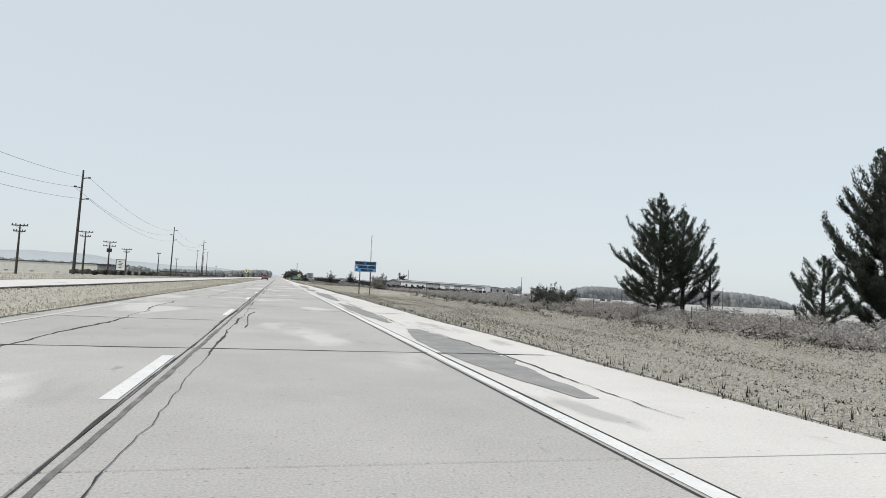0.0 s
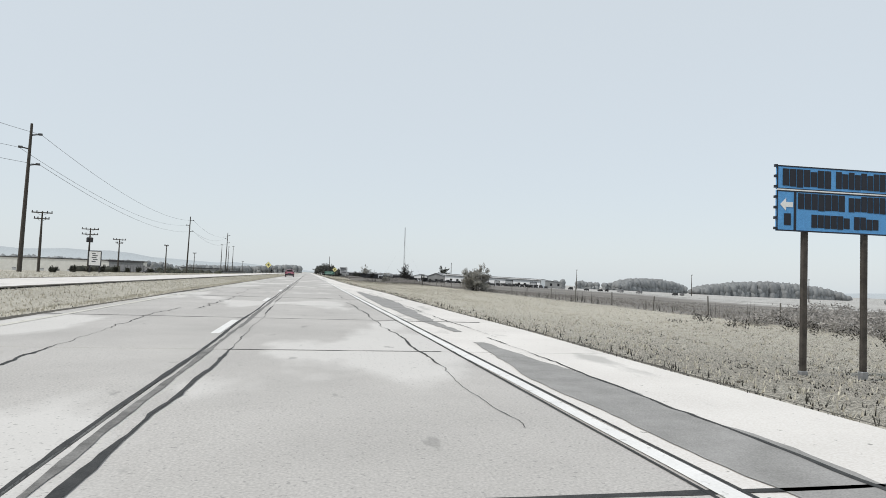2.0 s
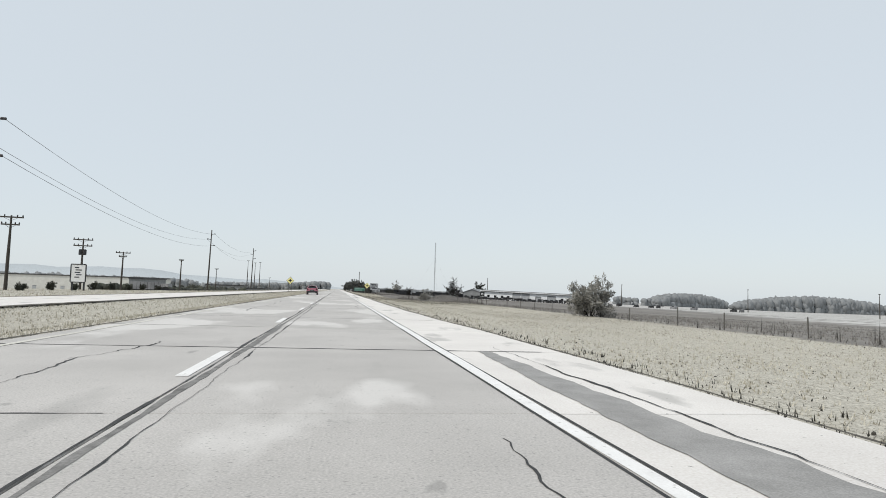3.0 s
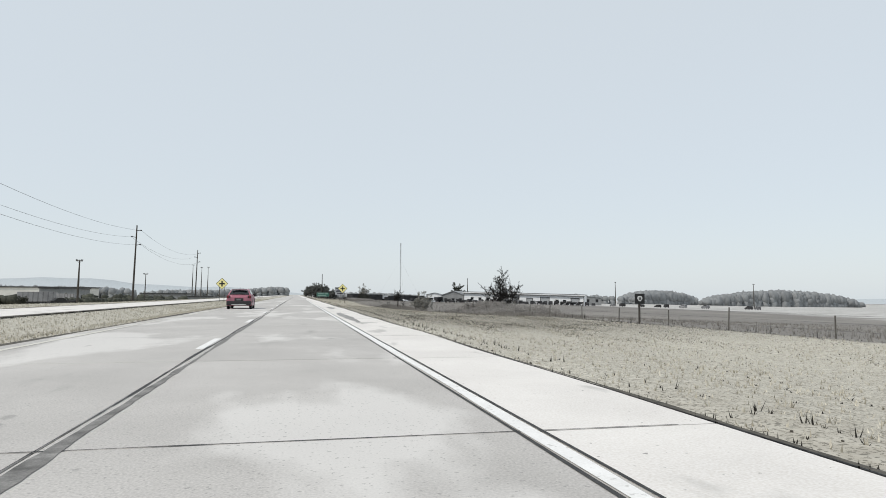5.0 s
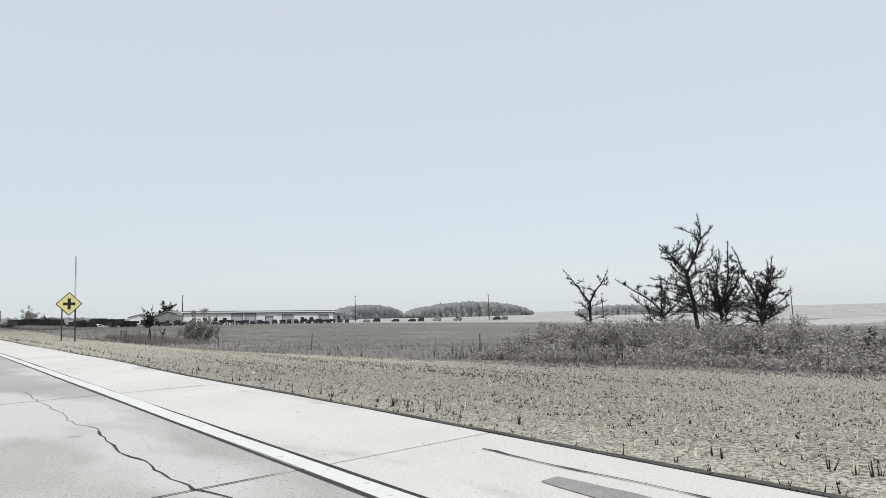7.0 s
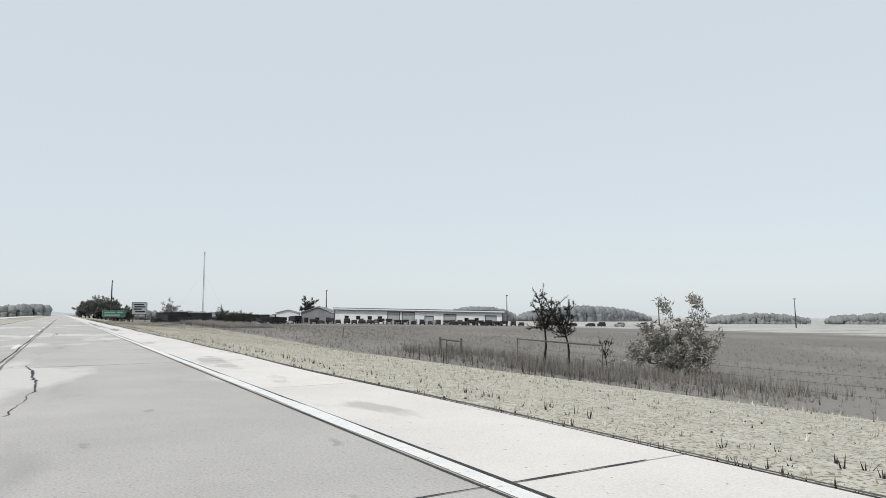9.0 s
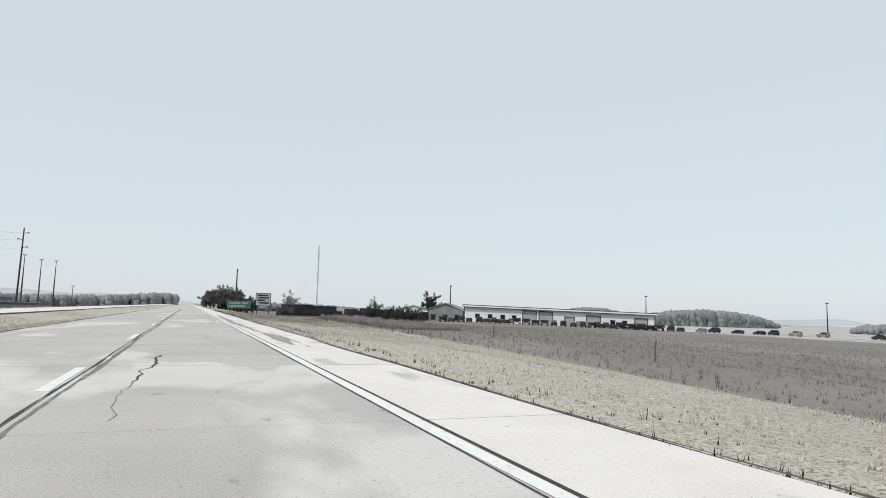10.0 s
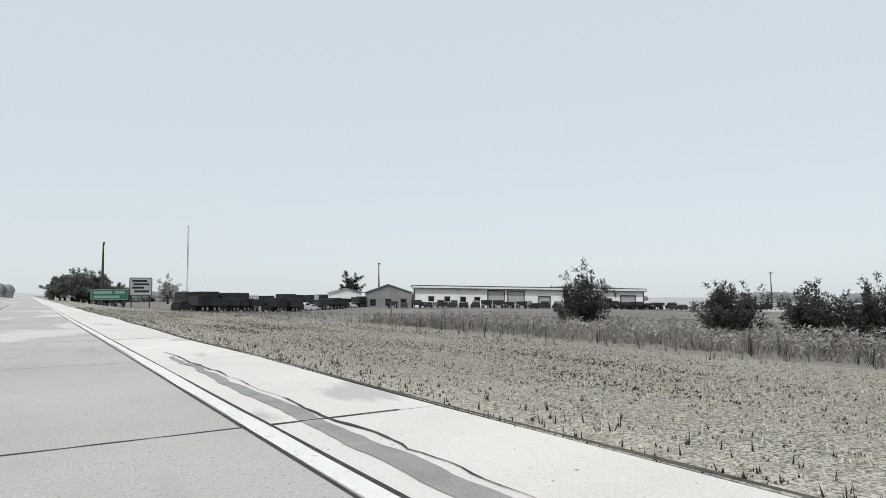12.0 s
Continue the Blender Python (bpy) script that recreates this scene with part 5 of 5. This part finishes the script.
gabled_house(pose(87.0, 497.0, -3.1, 0, 0, TURN), 13.0, 20.0, 4.2, 2.4, "grey gabled shed at the depot's end", M_GREYWALL, "depot sheds", 3)
gabled_house(pose(77.5, 505.0, -3.0, 0, 0, -20), 9.0, 10.0, 4.2, 1.2, "small white office block beside the shed", M_WALL, "depot sheds", 4)
gabled_house(pose(178.0, 520.0, -3.4, 0, 0, -20), 22.0, 12.0, 3.2, 1.4, "low grey farm shed on the plain", M_GREYWALL, "plain sheds", 4)


def wheel(parent, x, y, r, w):
    tyre = part("tyre", tubed([(x - w / 2, y, r), (x - w * 0.4, y, r), (x + w * 0.4, y, r), (x + w / 2, y, r)], [r * 0.9, r, r, r * 0.9], 14), M_RUBBER, parent)
    part("rim", tubed([(x - w * 0.52, y, r), (x + w * 0.52, y, r)], [r * 0.6, r * 0.6], 10), M_RIM, tyre)


def trailer(m, length, height, mat, label):
    t = thing("box_trailer", m, label, "trailer", "parked trailers")
    h0 = 1.1
    part("body", boxed(-1.25, 1.25, 0, length, h0, h0 + height, bevel=0.03), mat, t)
    for k in range(int(length / 1.2)):
        for s in (-1.28, 1.25):
            part("rib", boxed(s, s + 0.03, 0.4 + k * 1.2, 0.5 + k * 1.2, h0, h0 + height), M_DARKSTEEL, t)
    part("chassis", boxed(-0.5, 0.5, 0.3, length - 0.3, 0.75, h0), M_DARKSTEEL, t)
    part("rear_door", boxed(-1.15, 1.15, -0.04, 0.0, h0 + 0.1, h0 + height - 0.1), mat, t)
    part("landing_leg", boxed(-0.7, -0.55, length - 2.6, length - 2.4, 0, h0), M_DARKSTEEL, t)
    part("landing_leg", boxed(0.55, 0.7, length - 2.6, length - 2.4, 0, h0), M_DARKSTEEL, t)
    for y in (1.2, 2.5):
        for s in (-1.05, 1.05):
            wheel(t, s, y, 0.5, 0.35)
    return t


LOOP = [(-2.12, 0.42), (-2.15, 0.62), (-2.13, 0.86), (-2.06, 0.98), (-1.95, 1.02), (-1.62, 1.30), (-1.25, 1.43), (-0.4, 1.47), (0.2, 1.42), (0.75, 1.12), (1.0, 0.99), (1.75, 0.88), (2.05, 0.76), (2.13, 0.55), (2.1, 0.32), (1.7, 0.24), (-1.8, 0.24), (-2.1, 0.34)]


def half_width(z):
    return 0.87 if z < 0.72 else 0.87 - 0.05 * (z - 0.72) / 0.28 if z < 1.0 else 0.82 - 0.22 * (z - 1.0) / 0.47


def shell(loop, slices, lift=0.0):
    """A car's skin: the side outline carried across the width, drawn in at the sides."""
    bm = bmesh.new()
    rows = []
    for s in slices:
        pull = 1 - 0.05 * abs(s) ** 4
        rows.append([bm.verts.new((s * (half_width(z) + lift), y * pull + (lift if y > 0 else -lift) * 0.6, z + (lift if z > 0.9 else 0) - (0.02 * s * s if z > 1.0 else 0))) for y, z in loop])
    return bm, rows


def red_car(m):
    t = thing("red_hatchback", m, "faded red hatchback car with dark rear window", "car")
    sl = (-1, -0.93, -0.6, 0, 0.6, 0.93, 1)
    bm, rows = shell(LOOP, sl)
    n = len(LOOP)
    for r0, r1 in zip(rows, rows[1:]):
        for i in range(n):
            bm.faces.new((r0[i], r0[(i + 1) % n], r1[(i + 1) % n], r1[i]))
    bm.faces.new(rows[0][::-1])
    bm.faces.new(rows[-1])
    bmesh.ops.recalc_face_normals(bm, faces=bm.faces)
    part("body", bm, M_RED, t)

    def panel(name, loop, slices, mat, lift=0.008, label=""):
        b, rr = shell(loop, slices, lift)
        for r0, r1 in zip(rr, rr[1:]):
            for i in range(len(loop) - 1):
                b.faces.new((r0[i], r0[i + 1], r1[i + 1], r1[i]))
        return part(name, b, mat, t, label)

    panel("rear_window", [(-1.93, 1.05), (-1.64, 1.29), (-1.42, 1.375)], (-0.86, -0.4, 0, 0.4, 0.86), M_GLASS)
    panel("windscreen", [(0.26, 1.385), (0.72, 1.14)], (-0.88, 0, 0.88), M_GLASS)
    for s in (-1, 1):
        b = bmesh.new()
        vs = [b.verts.new((s * (half_width(z) * (1 - 0.0) + 0.004), y, z)) for y, z in ((-1.55, 1.06), (-1.3, 1.34), (-0.1, 1.38), (0.55, 1.08))]
        b.faces.new(vs if s > 0 else vs[::-1])
        part("side_window", b, M_GLASS, t)
        lamp = part("tail_lamp", boxed(s * 0.74 - 0.11, s * 0.74 + 0.11, -2.17, -2.02, 0.80, 0.99, bevel=0.02), M_LAMP, t, "dark red tail lamp")
        part("lamp_lens", boxed(s * 0.66 - 0.05, s * 0.66 + 0.05, -2.18, -2.165, 0.83, 0.93), M_TRIM, lamp)
        mir = part("door_mirror", boxed(s * 0.92 - 0.1, s * 0.92 + 0.1, 0.42, 0.56, 0.98, 1.12, bevel=0.03), M_TRIM, t)
        for y in (-1.3, 1.32):
            part("wheel_arch", tubed([(s * 0.80, y, 0.33), (s * 0.875, y, 0.33)], [0.40, 0.40], 16), M_TRIM, t)
            wheel(t, s * 0.78, y, 0.31, 0.2)
    part("rear_bumper", boxed(-0.85, 0.85, -2.21, -2.02, 0.28, 0.60, bevel=0.05), M_TRIM, t)
    part("bumper_strip", boxed(-0.5, 0.5, -2.22, -2.205, 0.33, 0.36), M_SIGNWHITE, t)
    part("plate_recess", boxed(-0.30, 0.30, -2.165, -2.12, 0.60, 0.79), M_TRIM, t)
    part("number_plate", boxed(-0.16, 0.16, -2.185, -2.165, 0.63, 0.75), M_TRAILER, t, "plain unlettered plate")
    part("spoiler", boxed(-0.52, 0.52, -1.70, -1.42, 1.395, 1.43, bevel=0.015), M_TRIM, t)
    part("wiper", boxed(-0.05, 0.32, -1.86, -1.83, 1.10, 1.13), M_TRIM, t)
    part("aerial", tubed([(0.0, -1.2, 1.44), (0.0, -1.35, 1.62)], [0.012, 0.006], 5), M_TRIM, t)
    part("exhaust", tubed([(0.45, -2.24, 0.27), (0.45, -2.0, 0.27)], [0.03, 0.03], 8), M_DARKSTEEL, t)


red_car(pose(-3.85, 189.6, 0.0))


def parked_car(m, mat, label, van=False):
    t = thing("van" if van else "parked_car", m, label, "van" if van else "car", "parked vehicles")
    loop = [(y, z * 1.35) for y, z in LOOP] if van else LOOP
    bm = bmesh.new()
    rows = [[bm.verts.new((s * 0.86, y, z)) for y, z in loop] for s in (-1, 1)]
    n = len(loop)
    for i in range(n):
        bm.faces.new((rows[0][i], rows[0][(i + 1) % n], rows[1][(i + 1) % n], rows[1][i]))
    bm.faces.new(rows[0][::-1])
    bm.faces.new(rows[1])
    part("body", bm, mat, t)
    k = 1.35 if van else 1.0
    for s in (-0.865, 0.865):
        part("side_window", boxed(s - 0.006, s + 0.006, -1.4, 0.4, 1.05 * k, 1.33 * k), M_GLASS, t)
        for y in (-1.3, 1.32):
            wheel(t, s * 0.9, y, 0.32, 0.2)
    part("rear_window", boxed(-0.7, 0.7, -2.0, -1.86, 1.04 * k, 1.2 * k), M_GLASS, t)


# a row of trailers standing end to end between the road and the depot
tr_ = random.Random(12)
line = math.degrees(math.atan2(548 - 470, 93 - 26))
run, k = 0.0, 0
while run < 100:
    f = run / 103
    off = tr_.uniform(-0.8, 0.8)
    x, y = 26 + 67 * f + off * 0.75, 470 + 78 * f - off * 0.65
    dice = tr_.random()
    if dice < 0.66:
        length = tr_.uniform(5.5, 9.0)
        trailer(at(x, y, line - 90, 0.0), length, tr_.uniform(2.5, 3.0), M_DARKBOX, "dark box trailer parked in a row")
        run += length + 0.7
    elif dice < 0.82:
        length = tr_.uniform(5.0, 7.5)
        trailer(at(x, y, line - 90, 0.0), length, tr_.uniform(2.1, 2.7), M_WALL, "white box trailer parked in a row")
        run += length + 0.7
    else:
        f = (run + 2.4) / 103
        parked_car(at(26 + 67 * f, 470 + 78 * f, line - 90, 0.0), M_DARKBOX, "dark van parked among trailers", True)
        run += 5.4
run = 0.0
while run < 84:                         # a nearer row of low vehicles and flat loads, side by side
    f = run / 88
    m = at(24 + 70 * f, 457 + 54 * f, -50 + tr_.uniform(-5, 5), 0.0)
    if tr_.random() < 0.4:
        trailer(m, tr_.uniform(4.0, 6.0), tr_.uniform(1.3, 2.0), M_DARKBOX, "low dark trailer parked in the yard")
        run += 3.3
    else:
        parked_car(m, tr_.choice((M_DARKBOX, M_DARKBOX, M_DARKBOX, M_WALL)), "vehicle parked side by side in the yard", tr_.random() < 0.5)
        run += 2.6


def before_depot(x, y):
    return Matrix.Translation((BX, BY, BASE)) @ Matrix.Rotation(radians(TURN), 4, "Z") @ Vector((x, y, 0))


for k in range(22):
    x = 2.5 + k * 2.9 + tr_.uniform(-0.3, 0.3)
    if any(d[0] - 1.2 < x < d[1] + 0.6 for d in DOORS) and tr_.random() < 0.75:
        continue
    p = before_depot(x, -4.5 + tr_.uniform(-0.8, 0.8))
    parked_car(pose(p.x, p.y, float(land_z(p.x, p.y)), 0, 0, TURN + tr_.choice((0, 180)) + tr_.uniform(-6, 6)), tr_.choice((M_DARKBOX, M_DARKBOX, M_TRAILER)), "dark vehicle parked before the depot", tr_.random() < 0.35)
for k in range(26):                     # dark implements and flat trailers drawn up before the depot
    p = before_depot(-6 + k * 3.1 + tr_.uniform(-0.2, 0.2), -13.0 + tr_.uniform(-1.0, 1.0))
    m = pose(p.x, p.y, float(land_z(p.x, p.y)), 0, 0, TURN + tr_.uniform(-5, 5))
    if tr_.random() < 0.55:
        trailer(m, tr_.uniform(2.6, 4.2), tr_.uniform(0.5, 1.1), M_DARKBOX, "low dark trailer drawn up before the depot")
    else:
        parked_car(m, M_DARKBOX, "dark vehicle parked before the depot", tr_.random() < 0.45)
for k in range(26):                     # a thinning row of vehicles on the plain past the depot
    x, y = 158 + k * 4.2 + tr_.uniform(-0.8, 0.8), 452 - k * 0.5 + tr_.uniform(-2, 2)
    if tr_.random() < 0.4 + 0.02 * k:
        continue
    parked_car(at(x, y, tr_.uniform(-20, 20), 0.0), tr_.choice((M_DARKBOX, M_DARKBOX, M_TRAILER)), "dark vehicle parked on the plain", tr_.random() < 0.5)

# ---------------------------------------------------------------- frontage buildings across the road
def block(name, x0, x1, y0, y1, h, wall, label, group, bays):
    m = pose(x0, y0, float(land_z(x0, y0)) - 0.3)
    t = thing(name, m, label, "building", group)
    w, d = x1 - x0, y1 - y0
    part("wall_shell", boxed(0, w, 0, d, 0, h), wall, t)
    part("roof", boxed(-0.4, w + 0.4, -0.4, d + 0.4, h, h + 0.3), M_ROOF, t)
    part("fascia", boxed(-0.5, w + 0.5, -0.5, -0.4, h - 0.25, h + 0.35), M_FASCIA, t)
    part("fascia", boxed(w + 0.4, w + 0.5, -0.4, d + 0.4, h - 0.25, h + 0.35), M_FASCIA, t)
    for k in range(bays):
        yb = d * (k + 0.5) / bays
        win = part("window", boxed(w - 0.05, w + 0.04, yb - 1.0, yb + 1.0, 1.2, min(h - 0.6, 2.8)), M_GLASS, t)
        part("window_frame", boxed(w + 0.04, w + 0.08, yb - 1.1, yb + 1.1, 1.05, 1.2), M_FASCIA, win)
        xb = w * (k + 0.5) / bays
        dd = part("door", boxed(xb - 1.2, xb + 1.2, -0.06, 0.05, 0.3, min(h - 0.5, 3.0)), M_DOORGREY, t)
        part("door_frame", boxed(xb - 1.35, xb + 1.35, -0.1, -0.06, min(h - 0.5, 3.0), min(h - 0.5, 3.0) + 0.2), M_FASCIA, dd)


block("long_shed", -220, -118, 540, 570, 10.2, M_PALEWALL, "long low tan shed with dark roof edge", "frontage buildings", 6)
block("grey_store", -117.5, -109.5, 475, 523, 8.4, M_GREYWALL, "grey flat-roofed store behind the poles", "frontage buildings", 3)
block("low_store", -92, -66, 560, 580, 6.5, M_GREYWALL, "low grey store far along the road", "frontage buildings", 3)
block("far_store", -330, -240, 560, 590, 9.0, M_PALEWALL, "tan flat-roofed store behind a yard", "frontage buildings", 5)
block("roadside_store", -62, -46, 520, 545, 4.5, M_GREYWALL, "small grey store far along the road", "frontage buildings", 3)
for k in range(14):
    x, y = -62 - tr_.uniform(0, 22), 330 + k * 9 + tr_.uniform(-3, 3)
    parked_car(at(x, y, tr_.uniform(0, 180), 0.0), tr_.choice((M_DARKBOX, M_TRAILER)), "dark vehicle parked by the frontage buildings", tr_.random() < 0.5)
trailer(at(-70, 372, 60, 0.0), 9.0, 2.7, M_TRAILER, "grey box trailer parked by the frontage")
trailer(at(-66, 340, 100, 0.0), 9.0, 2.7, M_TRAILER, "grey box trailer parked by the frontage")
